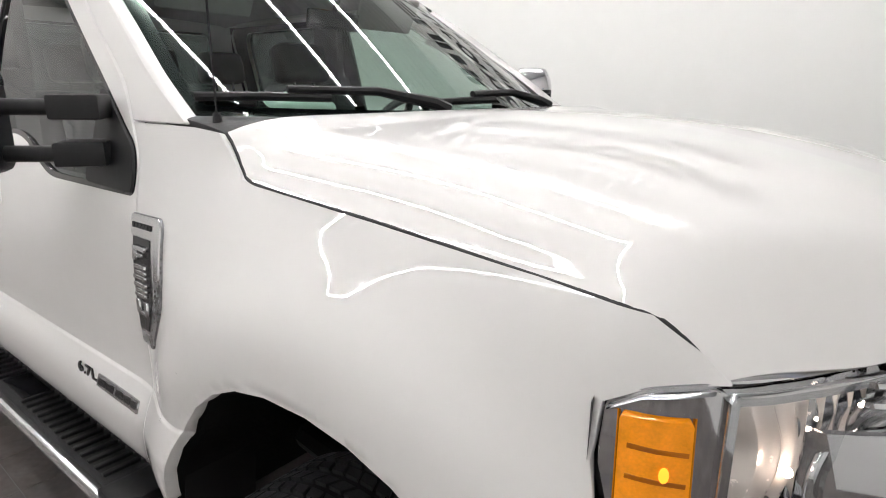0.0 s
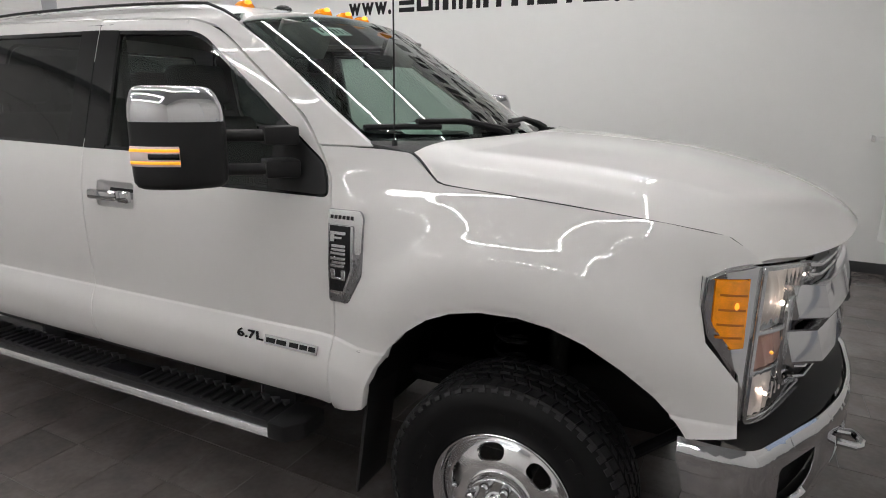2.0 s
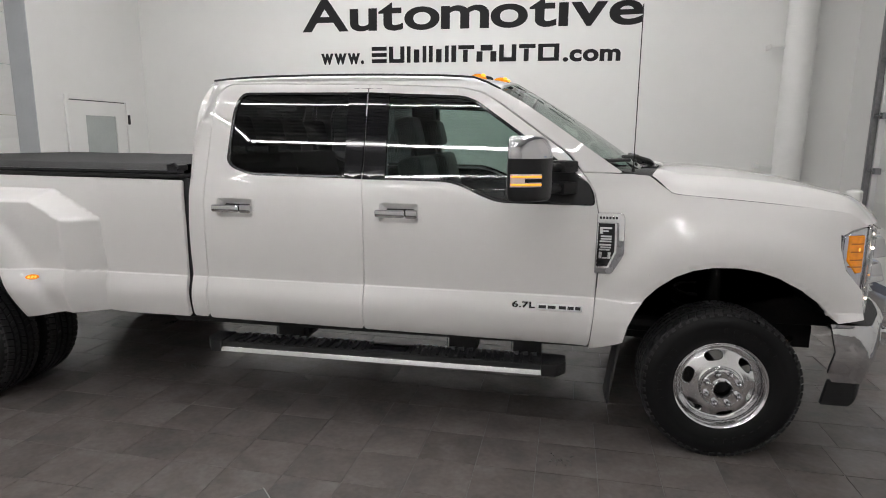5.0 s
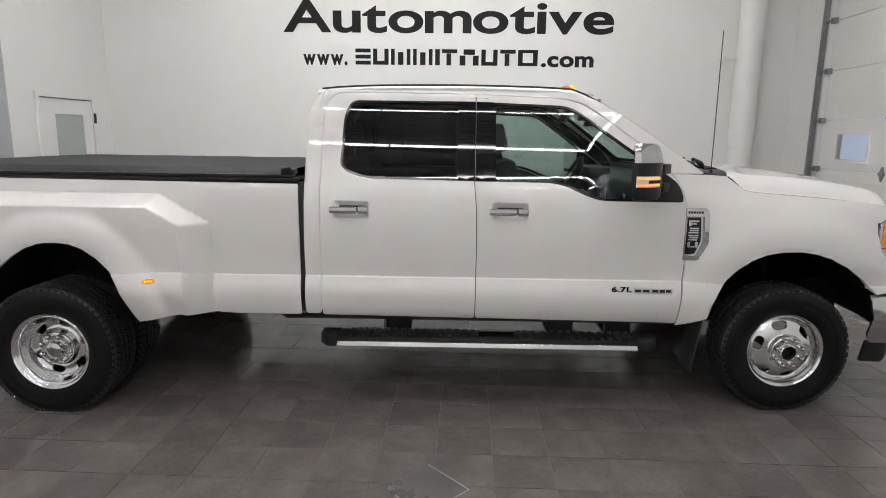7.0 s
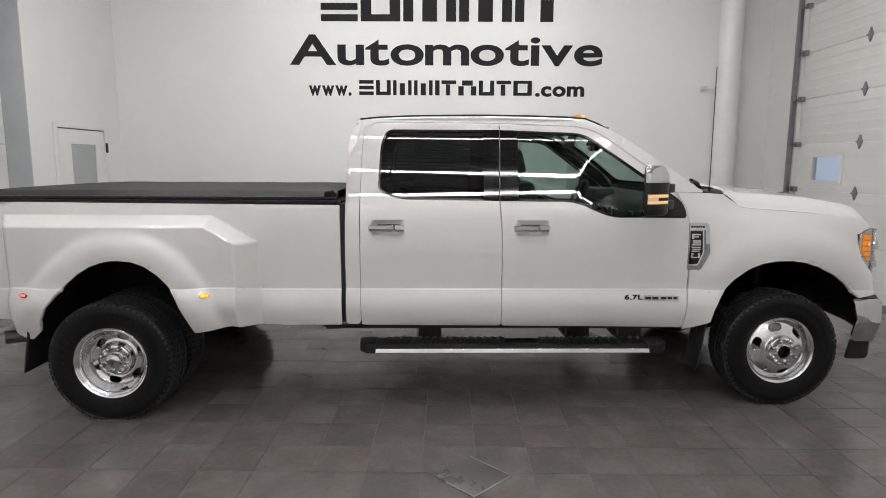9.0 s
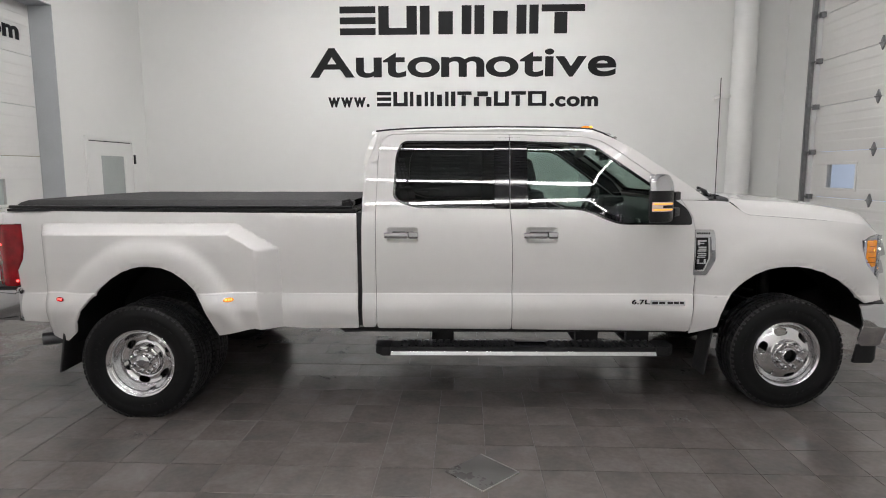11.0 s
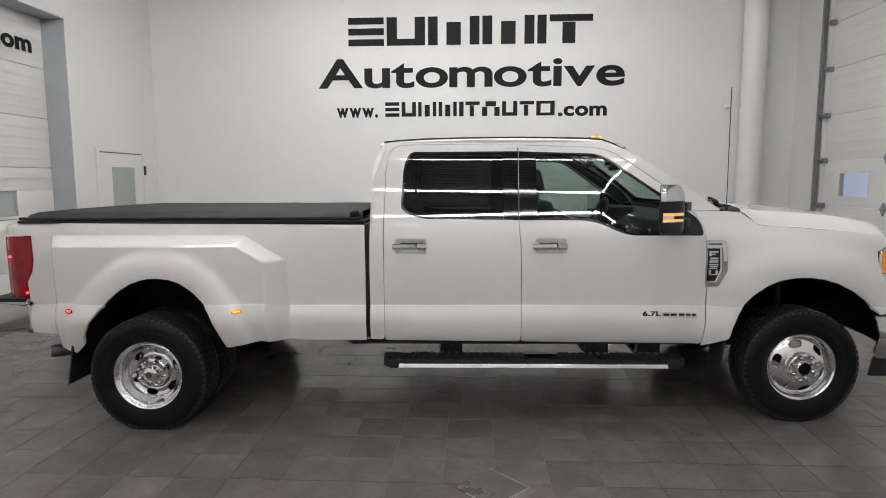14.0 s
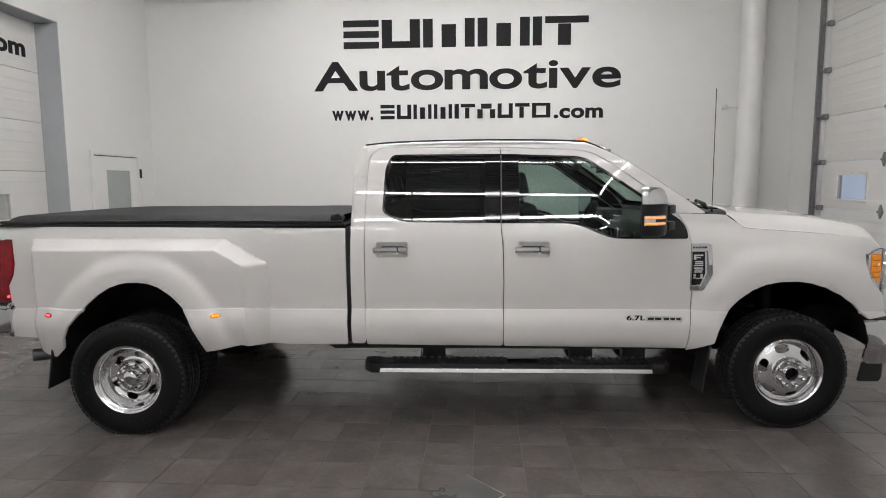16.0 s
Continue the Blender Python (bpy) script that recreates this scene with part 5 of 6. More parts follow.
# ---- running boards ----
for side in (-1, 1):
    board = part("running_board", boxed((-2.80, min(side * 1.035, side * 0.87), 0.418), (-0.90, max(side * 1.035, side * 0.87), 0.462), 0.010), BLACK_PLASTIC, truck, "black running board with a bright front strip")
    bm = bmesh.new()
    prism(bm, [(side * 1.030, 0.400), (side * 1.053, 0.402), (side * 1.055, 0.408), (side * 1.047, 0.434), (side * 1.030, 0.438)], 0, -2.79, -0.915, 0.002)
    part("front_strip", bm, SATIN, board, "satin bright strip")
    for x0, x1 in ((-2.90, -2.785), (-0.92, -0.785)):
        outer = x1 if x1 > -1 else x0
        inner_ = x0 if x1 > -1 else x1
        bm = bmesh.new()
        prism(bm, [(inner_, side * 1.056), (outer + 0.05 * (1 if x0 < -2 else -1), side * 1.056), (outer, side * 0.99), (outer, side * 0.87), (inner_, side * 0.87)], 2, 0.402, 0.472, 0.012)
        part("end_cap", bm, BLACK_PLASTIC, board, "black end cap")
    for a, b in ((-2.72, -1.92), (-1.66, -0.98)):
        x = a
        while x < b:
            bm = bmesh.new()
            yl, yh = sorted((side * 1.015, side * 0.90))
            box(bm, (0, yl, 0.462), (0.018, yh, 0.473), 0.003, Matrix.Translation((x, 0, 0)))
            part("tread_rib", bm, BLACK_PLASTIC, board)
            bm = bmesh.new()
            prism(bm, [(x + 0.005, side * 0.90), (x + 0.040, side * 0.885), (x + 0.040, side * 0.915)], 2, 0.462, 0.478)
            part("tread_cleat", bm, GRAPHITE, board)
            x += 0.052
    part("recess", boxed((-1.90, min(side * 1.0, side * 0.91), 0.4625), (-1.68, max(side * 1.0, side * 0.91), 0.466), 0.001), BLACK_GLOSS, board)
    for x in (-2.50, -1.45, -1.08):
        bm = bmesh.new()
        box(bm, (x, min(side * 0.93, side * 0.55), 0.44), (x + 0.16, max(side * 0.93, side * 0.55), 0.463), 0.006)
        box(bm, (x, min(side * 0.88, side * 0.80), 0.46), (x + 0.16, max(side * 0.88, side * 0.80), 0.555), 0.006)
        part("bracket", bm, BLACK_PLASTIC, board)
        part("bracket_edge", boxed((x - 0.012, min(side * 0.885, side * 0.875), 0.475), (x - 0.006, max(side * 0.885, side * 0.875), 0.545)), GRAPHITE, board)
    board.location.z = -0.018

# ---- wheels ----
TYRE = [(0.224, -0.098), (0.236, -0.114), (0.262, -0.121), (0.268, -0.124), (0.30, -0.127), (0.318, -0.1265), (0.322, -0.128), (0.345, -0.125), (0.372, -0.116), (0.386, -0.106), (0.3915, -0.096)]
TYRE = TYRE + [(r_, -y) for r_, y in reversed(TYRE)]


def tread(bm):
    rows = ((-0.088, 0.030), (-0.046, 0.026), (0.0, 0.028), (0.046, 0.026), (0.088, 0.030))
    n = 58
    for i, (y, w) in enumerate(rows):
        for k in range(n):
            a0 = 2 * math.pi * (k + 0.37 * i) / n
            skew = 0.016 * (1 if i % 2 else -1)
            da = 2 * math.pi / n * 0.78
            corners = []
            for rr in (0.390, 0.4005):
                for yy, sk in ((y - w / 2 - (0.011 if i == 0 else 0), -skew), (y + w / 2 + (0.011 if i == 4 else 0), skew)):
                    low = 0.004 if (i == 0 and yy < y) or (i == 4 and yy > y) else 0
                    for aa in (a0, a0 + da):
                        corners.append(bm.verts.new(((rr - low) * math.cos(aa + sk), yy, (rr - low) * math.sin(aa + sk))))
            c = corners
            for q in ((4, 5, 7, 6), (0, 1, 5, 4), (2, 3, 7, 6), (0, 2, 6, 4), (1, 3, 7, 5)):
                bm.faces.new([c[j] for j in q])
    for k in range(n):
        a = 2 * math.pi * k / n
        for s_ in (-1, 1):
            vs = []
            for rr, yy in ((0.372, 0.117), (0.391, 0.104)):
                for aa in (a, a + 2 * math.pi / n * 0.5):
                    for off in (0.0, 0.004):
                        vs.append(bm.verts.new(((rr + off) * math.cos(aa), s_ * (yy + off), (rr + off) * math.sin(aa))))
            for q in ((1, 3, 7, 5), (0, 1, 5, 4), (2, 3, 7, 6), (0, 1, 3, 2)):
                bm.faces.new([vs[j] for j in q])


bm = bmesh.new()
tread(bm)
bmesh.ops.recalc_face_normals(bm, faces=bm.faces)
TREAD = bpy.data.meshes.new("tread")
bm.to_mesh(TREAD), bm.free()
TREAD.materials.append(TREAD_RUBBER)
bm = bmesh.new()
lathe(bm, TYRE, 96)
for k in range(40):
    a = 2 * math.pi * k / 40
    if (k // 7) % 2:
        continue
    for s_ in (-1, 1):
        box(bm, (-0.008, -0.0015, 0.290), (0.008, 0.0015, 0.312), 0, Matrix.Rotation(a, 4, "Y") @ Matrix.Translation((0, s_ * 0.1275, 0)))
bmesh.ops.recalc_face_normals(bm, faces=bm.faces)
TYRE_MESH = bpy.data.meshes.new("tyre")
bm.to_mesh(TYRE_MESH), bm.free()
TYRE_MESH.materials.append(SIDEWALL)
TYRE_MESH.shade_smooth(), TYRE_MESH.set_sharp_from_angle(angle=radians(40))

DISC_F = curve_of((0.03, -0.150), (0.060, -0.150), (0.094, -0.149), (0.101, -0.146), (0.107, -0.124), (0.114, -0.119), (0.14, -0.114), (0.165, -0.104), (0.185, -0.092), (0.20, -0.081), (0.215, -0.074), (0.23, -0.07))
DISC_R = curve_of((0.03, -0.058), (0.06, -0.058), (0.094, -0.056), (0.101, -0.052), (0.108, -0.022), (0.116, -0.012), (0.14, -0.006), (0.162, -0.010), (0.18, -0.028), (0.195, -0.062), (0.207, -0.10), (0.23, -0.11))


OVAL = [(np.sign(math.cos(a)) * abs(math.cos(a)) ** 0.75, np.sign(math.sin(a)) * abs(math.sin(a)) ** 0.75) for a in np.linspace(0, 2 * math.pi, 25)[:-1]]


def wheel(x, y, side, profile, spin, bolts):
    """One wheel; its outer face looks along side * y."""
    hub = new("wheel")
    hub.parent = truck
    hub.empty_display_size = 0.1
    hub.matrix_local = Matrix.Translation((x, y, 0.398 if x > -1 else 0.383)) @ Matrix.Diagonal((1, -side, 1, 1))
    hub["label"] = "polished alloy wheel with an all-terrain tyre"
    tyre = link("tyre", TYRE_MESH, None, hub, "black all-terrain tyre")
    link("tread", TREAD, None, hub)
    rim = bmesh.new()
    lathe(rim, [(0.214, -0.078), (0.212, -0.098), (0.219, -0.106), (0.226, -0.117), (0.233, -0.121), (0.238, -0.115), (0.238, -0.104), (0.230, -0.098), (0.226, -0.08), (0.222, 0.10), (0.208, 0.10), (0.207, -0.05)], 72)
    part("rim", rim, ALLOY, hub, "polished rim", smooth=50)
    if profile is None:
        return hub
    holes = []
    for k in range(6):
        a = spin + 2 * math.pi * k / 6
        rr, half, tall = (0.166, 0.046, 0.026) if profile is DISC_F else (0.150, 0.040, 0.021)
        holes.append([(a + half / rr * p, rr + tall * q) for p, q in OVAL])
    disc = sheet("wheel_disc", [(spin - 0.52, 0.046), (spin - 0.52 + 2 * math.pi, 0.046), (spin - 0.52 + 2 * math.pi, 0.2145), (spin - 0.52, 0.2145)], lambda u, v: (v * math.cos(u), profile(v), v * math.sin(u)), (0, -1, 0), ALLOY, hub, holes=holes,
                 du=0.11, dv=0.02, depth=0.02, dense=0.05, cuts=(0.094, 0.0975, 0.101, 0.104, 0.107, 0.110, 0.114, 0.19, 0.195, 0.207), label="polished wheel disc")
    face = profile(0.085)
    for k in range(8):
        a = 2 * math.pi * (k + 0.5) / 8
        nut = bmesh.new()
        lathe(nut, [(0.0175, 0.0), (0.0170, -0.012), (0.0155, -0.026), (0.010, -0.033), (0.0005, -0.035)], 14, (0.084 * math.cos(a), face, 0.084 * math.sin(a)))
        part("lug_nut", nut, CHROME, hub)
    bm = bmesh.new()
    if bolts == "hub":
        lathe(bm, [(0.052, face + 0.01), (0.050, face - 0.014), (0.046, face - 0.018), (0.042, face - 0.010), (0.040, face + 0.05), (0.0005, face + 0.052)], 36)
        part("hub_ring", bm, ALLOY, hub)
        bm = bmesh.new()
        lathe(bm, [(0.040, face + 0.04), (0.030, face + 0.036), (0.026, face + 0.02), (0.012, face + 0.016), (0.0005, face + 0.016)], 24)
        part("hub_core", bm, CHASSIS, hub, "dark hub centre")
    else:
        lathe(bm, [(0.052, face + 0.01), (0.051, face - 0.020), (0.047, face - 0.032), (0.036, face - 0.040), (0.022, face - 0.043), (0.0005, face - 0.044)], 36)
        part("hub_cap", bm, CHROME, hub)
        bm = bmesh.new()
        lathe(bm, [(0.020, face - 0.042), (0.018, face - 0.0475), (0.0005, face - 0.0475)], 20)
        part("cap_emblem", bm, GRAPHITE, hub)
    return hub


for side in (-1, 1):
    wheel(0.0, side * 0.915, side, DISC_F, 0.78, "hub")
    wheel(-4.47, side * 1.115, side, DISC_R, 0.30, "cap")
    wheel(-4.47, side * 0.795, side, None, 0.0, "")

# ---- front end ----
NOSE = [(0.505, -0.985), (0.575, -0.972), (0.63, -0.945), (0.668, -0.908), (0.71, -0.84), (0.768, -0.70), (0.82, -0.56), (0.88, -0.30), (0.90, 0.0)]
lengths = [0.0]
for p, q in zip(NOSE, NOSE[1:]):
    lengths.append(lengths[-1] + math.dist(p, q))
NOSE_X, NOSE_Y = curve_of(*[(d, p[0]) for d, p in zip(lengths, NOSE)]), curve_of(*[(d, p[1]) for d, p in zip(lengths, NOSE)])
LAMP = rounded([(0.012, 1.196), (0.055, 1.222), (0.135, 1.237), (0.25, 1.231), (0.445, 1.208), (0.462, 1.195), (0.462, 1.155), (0.33, 1.138), (0.305, 1.10), (0.305, 0.90), (0.33, 0.872), (0.47, 0.855), (0.488, 0.838), (0.488, 0.815),
                (0.20, 0.792), (0.129, 0.790), (0.114, 0.932), (0.030, 1.032), (0.007, 1.12)], 0.012)
for side in (-1, 1):
    nose = lambda u, v: (NOSE_X(u), -side * NOSE_Y(u), v)
    hint = (0.6, side * 0.8, 0)
    lamp = sheet("headlamp", LAMP, nose, hint, CHROME, truck, du=0.03, dv=0.04, depth=0.05, lift=-0.022, label="chrome headlamp cluster with amber side marker, lit")
    bez = [(0.016, 1.192), (0.057, 1.216), (0.135, 1.231), (0.150, 1.231), (0.150, 0.80), (0.134, 0.80), (0.120, 0.936), (0.034, 1.036), (0.012, 1.122)]
    amber = [(0.034, 1.194), (0.114, 1.198), (0.120, 1.015), (0.088, 1.012), (0.036, 1.074)]
    sheet("side_bezel", bez, nose, hint, CHROME, lamp, holes=[inset(amber, -0.004)], du=0.03, dv=0.04, depth=0.02, lift=-0.004, label="smoked chrome bezel")
    lens = sheet("amber_marker", rounded(amber, 0.006), nose, hint, AMBER, lamp, du=0.012, dv=0.02, depth=0.015, lift=0.002, label="amber side marker lens, lit")
    # ribs and the lit spot within the amber lens
    for z in (1.155, 1.115, 1.075, 1.04):
        sheet("amber_rib", [(0.045, z), (0.112, z), (0.112, z + 0.006), (0.045, z + 0.006)], nose, hint, AMBER_DARK, lamp, depth=0.004, lift=0.003)
    for sx, z, r_ in ((0.088, 1.130, 0.008),):
        sheet("bulb", [(sx + 0.7 * r_ * math.cos(a), z + 1.3 * r_ * math.sin(a)) for a in np.linspace(0, 2 * math.pi, 13)[:-1]], nose, hint, AMBER_LIT, lamp, depth=0.001, lift=0.0045)
    # fluted reflector behind the clear lens, a pinkish turn section across its middle
    shape = rounded([(0.160, 1.222), (0.25, 1.218), (0.437, 1.196), (0.448, 1.165), (0.33, 1.150), (0.294, 1.105), (0.294, 0.895), (0.33, 0.860), (0.46, 0.843), (0.472, 0.826), (0.20, 0.806), (0.160, 0.806)], 0.006)
    sheet("reflector", shape, lambda u, v: (nose(u, v)[0] - 0.012 - 0.010 * abs(math.sin(95 * u)) - 0.016 * math.cos(21 * (v - 0.99)) * math.sin(math.pi * min(max((u - 0.16) / 0.14, 0), 1)), nose(u, v)[1] - side * 0.006 * math.cos(60 * v), v), hint, REFLECTOR, lamp, du=0.006, dv=0.014,
          depth=0.02, lift=-0.006, dense=0.012)
    sheet("turn_reflector", rounded([(0.168, 0.945), (0.296, 0.945), (0.296, 1.032), (0.168, 1.032)], 0.01), lambda u, v: (nose(u, v)[0] - 0.006 * abs(math.sin(70 * u + 30 * v)), nose(u, v)[1], v), hint, PINK_REFLECTOR, lamp, du=0.008, dv=0.012, depth=0.02, lift=-0.006)
    for u, z, r_, mat in ((0.240, 1.125, 0.006, WARM_LIT), (0.225, 0.868, 0.005, WARM_LIT), (0.37, 1.180, 0.003, WARM_LIT), (0.225, 0.988, 0.005, AMBER_LIT)):
        p = nose(u, z)
        b2 = bmesh.new()
        bmesh.ops.create_uvsphere(b2, u_segments=12, v_segments=8, radius=r_, matrix=Matrix.Translation((p[0] + 0.002, p[1] + side * 0.002, z)))
        part("bulb", b2, mat, lamp)
    for z in (1.045, 0.932):
        sheet("divider", [(0.165, z), (0.303, z - 0.006), (0.303, z + 0.004), (0.165, z + 0.006)], nose, hint, CHROME, lamp, depth=0.02, lift=-0.002)
    clear = inset([p for p in rounded([(0.146, 1.236), (0.25, 1.231), (0.445, 1.208), (0.462, 1.195), (0.462, 1.155), (0.33, 1.138), (0.305, 1.10), (0.305, 0.90), (0.33, 0.872), (0.47, 0.855), (0.488, 0.838), (0.488, 0.815), (0.20, 0.792), (0.146, 0.792)], 0.014)], 0.003)
    sheet("clear_lens", clear, nose, hint, CLEAR, lamp, du=0.03, dv=0.05, depth=0.02, lift=0.010, label="clear lens")
    sheet("lens_rim", clear, nose, hint, CHROME, lamp, holes=[inset(clear, 0.010)], du=0.03, dv=0.05, depth=0.012, lift=0.004)
    seal = [(-0.004, 1.20), (0.05, 1.226), (0.137, 1.232), (0.25, 1.205), (0.47, 1.18), (0.48, 0.80), (0.20, 0.778), (0.112, 0.776), (0.102, 0.928), (0.016, 1.03), (-0.006, 1.12)]
    sheet("lamp_seal", seal, nose, hint, BLACK_PLASTIC, truck, du=0.05, dv=0.05, depth=0.02, lift=-0.034)

# grille
def nose_bar(y, push):
    """x of the nose at y."""
    return 0.90 - 0.235 * y * y + push


grille = sheet("grille", [(-0.84, 0.80), (0.84, 0.80), (0.84, 1.205), (0.5, 1.222), (-0.5, 1.222), (-0.84, 1.205)], lambda u, v: (nose_bar(u, -0.06), u, v), (1, 0, 0), BLACK_GLOSS, truck, du=0.08, dv=0.08, depth=0.1, label="black grille with heavy chrome bars")


def bar(half, z0, z1, push, thick, mat, lab, bevel=0.012, lean=0.22, turn=0.055):
    """A level bar across the nose, its face leaning back and its ends turned in."""
    bm = bmesh.new()
    ys = [-half, -half + 0.012] + list(np.linspace(-half + turn, half - turn, 25)) + [half - 0.012, half]
    rows = []
    d = lean * (z1 - z0)
    prof = [(-thick, z0), (-bevel, z0), (-0.25 * bevel, z0 + 0.25 * bevel), (0, z0 + bevel), (-d, z1 - bevel), (-d - 0.25 * bevel, z1 - 0.25 * bevel), (-d - bevel, z1), (-thick - d, z1)]
    for y in ys:
        back = turn * 1.1 * min(max((abs(y) - (half - turn)) / turn, 0), 1)
        rows.append([bm.verts.new((nose_bar(y, push) + dx - back, y, z)) for dx, z in prof])
    for a, b in zip(rows, rows[1:]):
        for i in range(len(prof)):
            j = (i + 1) % len(prof)
            bm.faces.new((a[i], a[j], b[j], b[i]))
    bm.faces.new(rows[0]), bm.faces.new(rows[-1])
    part("grille_bar", bm, mat, grille, lab, smooth=28)


bar(0.80, 1.062, 1.158, 0.062, 0.09, CHROME, "heavy chrome bar")
bar(0.80, 0.930, 1.028, 0.062, 0.09, CHROME, "heavy chrome bar")
for z in (1.176, 1.203, 0.872, 0.902):
    bar(0.74, z, z + 0.008, 0.018, 0.012, CHROME, "thin chrome bar", 0.002, turn=0.02)
bar(0.22, 0.955, 1.14, 0.078, 0.05, BLACK_GLOSS, "dark oval emblem field", 0.02)

# front bumper
BUMP = [(0.478, -1.034), (0.60, -1.038), (0.665, -1.030), (0.705, -1.0), (0.745, -0.935), (0.81, -0.82), (0.885, -0.68), (0.965, -0.45), (1.005, -0.22), (1.02, 0.0)]
blen = [0.0]
for p, q in zip(BUMP, BUMP[1:]):
    blen.append(blen[-1] + math.dist(p, q))
BX, BY = curve_of(*[(d, p[0]) for d, p in zip(blen, BUMP)]), curve_of(*[(d, p[1]) for d, p in zip(blen, BUMP)])
BEND = blen[-1]


def bump_at(u, v):
    s_ = min(abs(u), BEND)
    t = BEND - s_
    roll = 0.030 * step_of(0.712, 0.768, v) ** 2 + 0.03 * step_of(0.60, 0.44, v) - 0.005 * math.sin(math.pi * min(max((v - 0.42) / 0.34, 0), 1))
    nx_, ny_ = BY(max(t - 0.01, 0)) - BY(t + 0.01), BX(t + 0.01) - BX(max(t - 0.01, 0))
    d = math.hypot(nx_, ny_) or 1
    return (BX(t) + nx_ / d * roll, (BY(t) - (-ny_ / d) * roll) * (1 if u <= 0 else -1), v)


ends = [(-BEND + 0.012, 0.757), (-BEND + 0.018, 0.70), (-BEND + 0.040, 0.62), (-BEND + 0.028, 0.55), (-BEND + 0.025, 0.50), (-BEND + 0.05, 0.455)]
bump_outline = ends + [(-0.55, 0.455), (-0.3, 0.50), (0.3, 0.50), (0.55, 0.455)] + [(-a, b) for a, b in reversed(ends)] + [(0.62, 0.752), (0.3, 0.745), (-0.3, 0.745), (-0.62, 0.752)]
vents = [rounded([(s_ * a, z0), (s_ * b, z0), (s_ * b, z1), (s_ * a, z1)], 0.02) for s_ in (-1, 1) for a, b, z0, z1 in ((0.74, 0.985, 0.50, 0.685), (0.44, 0.60, 0.54, 0.67))]


def out_of_bumper(u, v):
    x, y, _ = bump_at(u, v)
    return (0.4 + (x - 0.5), 1.3 * y, 0.05)


bumper = sheet("front_bumper", bump_outline, bump_at, out_of_bumper, CHROME, truck, holes=vents + [rounded([(-0.36, 0.56), (0.36, 0.56), (0.36, 0.66), (-0.36, 0.66)], 0.02)], du=0.035, dv=0.03, depth=0.02, dense=0.03, label="chrome front bumper with dark openings")


def inner_bump(u, v):
    x, y, z = bump_at(u, v)
    return (x - 0.05, y * 0.965, z)


sheet("bumper_back", [(-BEND + 0.1, 0.47), (BEND - 0.1, 0.47), (BEND - 0.1, 0.73), (-BEND + 0.1, 0.73)], inner_bump, out_of_bumper, CHASSIS, bumper, du=0.05, dv=0.08, depth=0, label="black inner bumper")
bm = bmesh.new()
ys = np.linspace(-1.0, 1.0, 41)
front_, back_ = [], []
for y in ys:
    fx = float(np.interp(abs(y), [-p[1] for p in BUMP[::-1]], [p[0] for p in BUMP[::-1]])) - 0.03
    bx = nose_bar(y, -0.12) if abs(y) < 0.925 else 0.55
    front_.append(bm.verts.new((fx, y, 0.752)))
    back_.append(bm.verts.new((min(bx, fx - 0.02), y, 0.770)))
for i in range(40):
    bm.faces.new((front_[i], front_[i + 1], back_[i + 1], back_[i]))
part("bumper_pad", bm, BLACK_PLASTIC, bumper, "black bumper top pad")
sheet("air_dam", [(-BEND + 0.06, 0.455), (-BEND + 0.035, 0.325), (-BEND + 0.17, 0.325), (-BEND + 0.33, 0.41), (-0.5, 0.43), (0.5, 0.43), (BEND - 0.33, 0.41), (BEND - 0.17, 0.325), (BEND - 0.035, 0.325), (BEND - 0.06, 0.455), (0.3, 0.51), (-0.3, 0.51)], lambda u, v: (bump_at(u, max(v, 0.46))[0] - 0.015, bump_at(u, max(v, 0.46))[1] * 0.985, v), out_of_bumper, BLACK_PLASTIC, truck, du=0.06, dv=0.06, depth=0.03, label="black lower air dam")
for side in (-1, 1):
    bm = bmesh.new()
    ring = [(0.94, side * 0.455, 0.600), (0.99, side * 0.452, 0.600), (1.004, side * 0.468, 0.598), (1.012, side * 0.495, 0.596), (1.004, side * 0.522, 0.596), (0.99, side * 0.538, 0.598), (0.94, side * 0.535, 0.600)]
    rod(bm, ring, 0.013, 10)
    part("tow_hook", bm, CHROME, truck, "chrome tow hook")

# ---- cab interior ----
bm = bmesh.new()
box(bm, (-2.93, -0.86, 0.60), (-0.55, 0.86, 0.66))
box(bm, (-0.62, -0.86, 0.60), (-0.55, 0.86, 1.40))
part("cab_floor", bm, DASH, truck, "dark cab floor")
sheet("headliner", [(-2.88, -0.95), (-1.22, -0.95), (-1.22, 0.95), (-2.88, 0.95)], lambda u, v: (roof_at(u, v)[0], roof_at(u, v)[1], roof_at(u, v)[2] - 0.045), (0, 0, -1), LINER, truck, du=0.15, dv=0.15, depth=0)
for side in (-1, 1):
    bm = bmesh.new()
    for x0, x1 in ((-2.85, -2.0), (-1.9, -0.72)):
        box(bm, (x0, min(side * 0.895, side * 0.84), 0.62), (x1, max(side * 0.895, side * 0.84), 1.30 if x1 > -1 else 1.385), 0.02)
    part("door_lining", bm, DASH, truck, "dark door lining")
    bm = bmesh.new()
    box(bm, (-2.06, min(side * 0.83, side * 0.74), 1.2), (-1.84, max(side * 0.83, side * 0.74), 1.62), 0.03)
    box(bm, (-2.05, min(side * 0.785, side * 0.735), 1.60), (-1.85, max(side * 0.785, side * 0.735), 1.92), 0.02)
    part("pillar_lining", bm, DASH, truck)


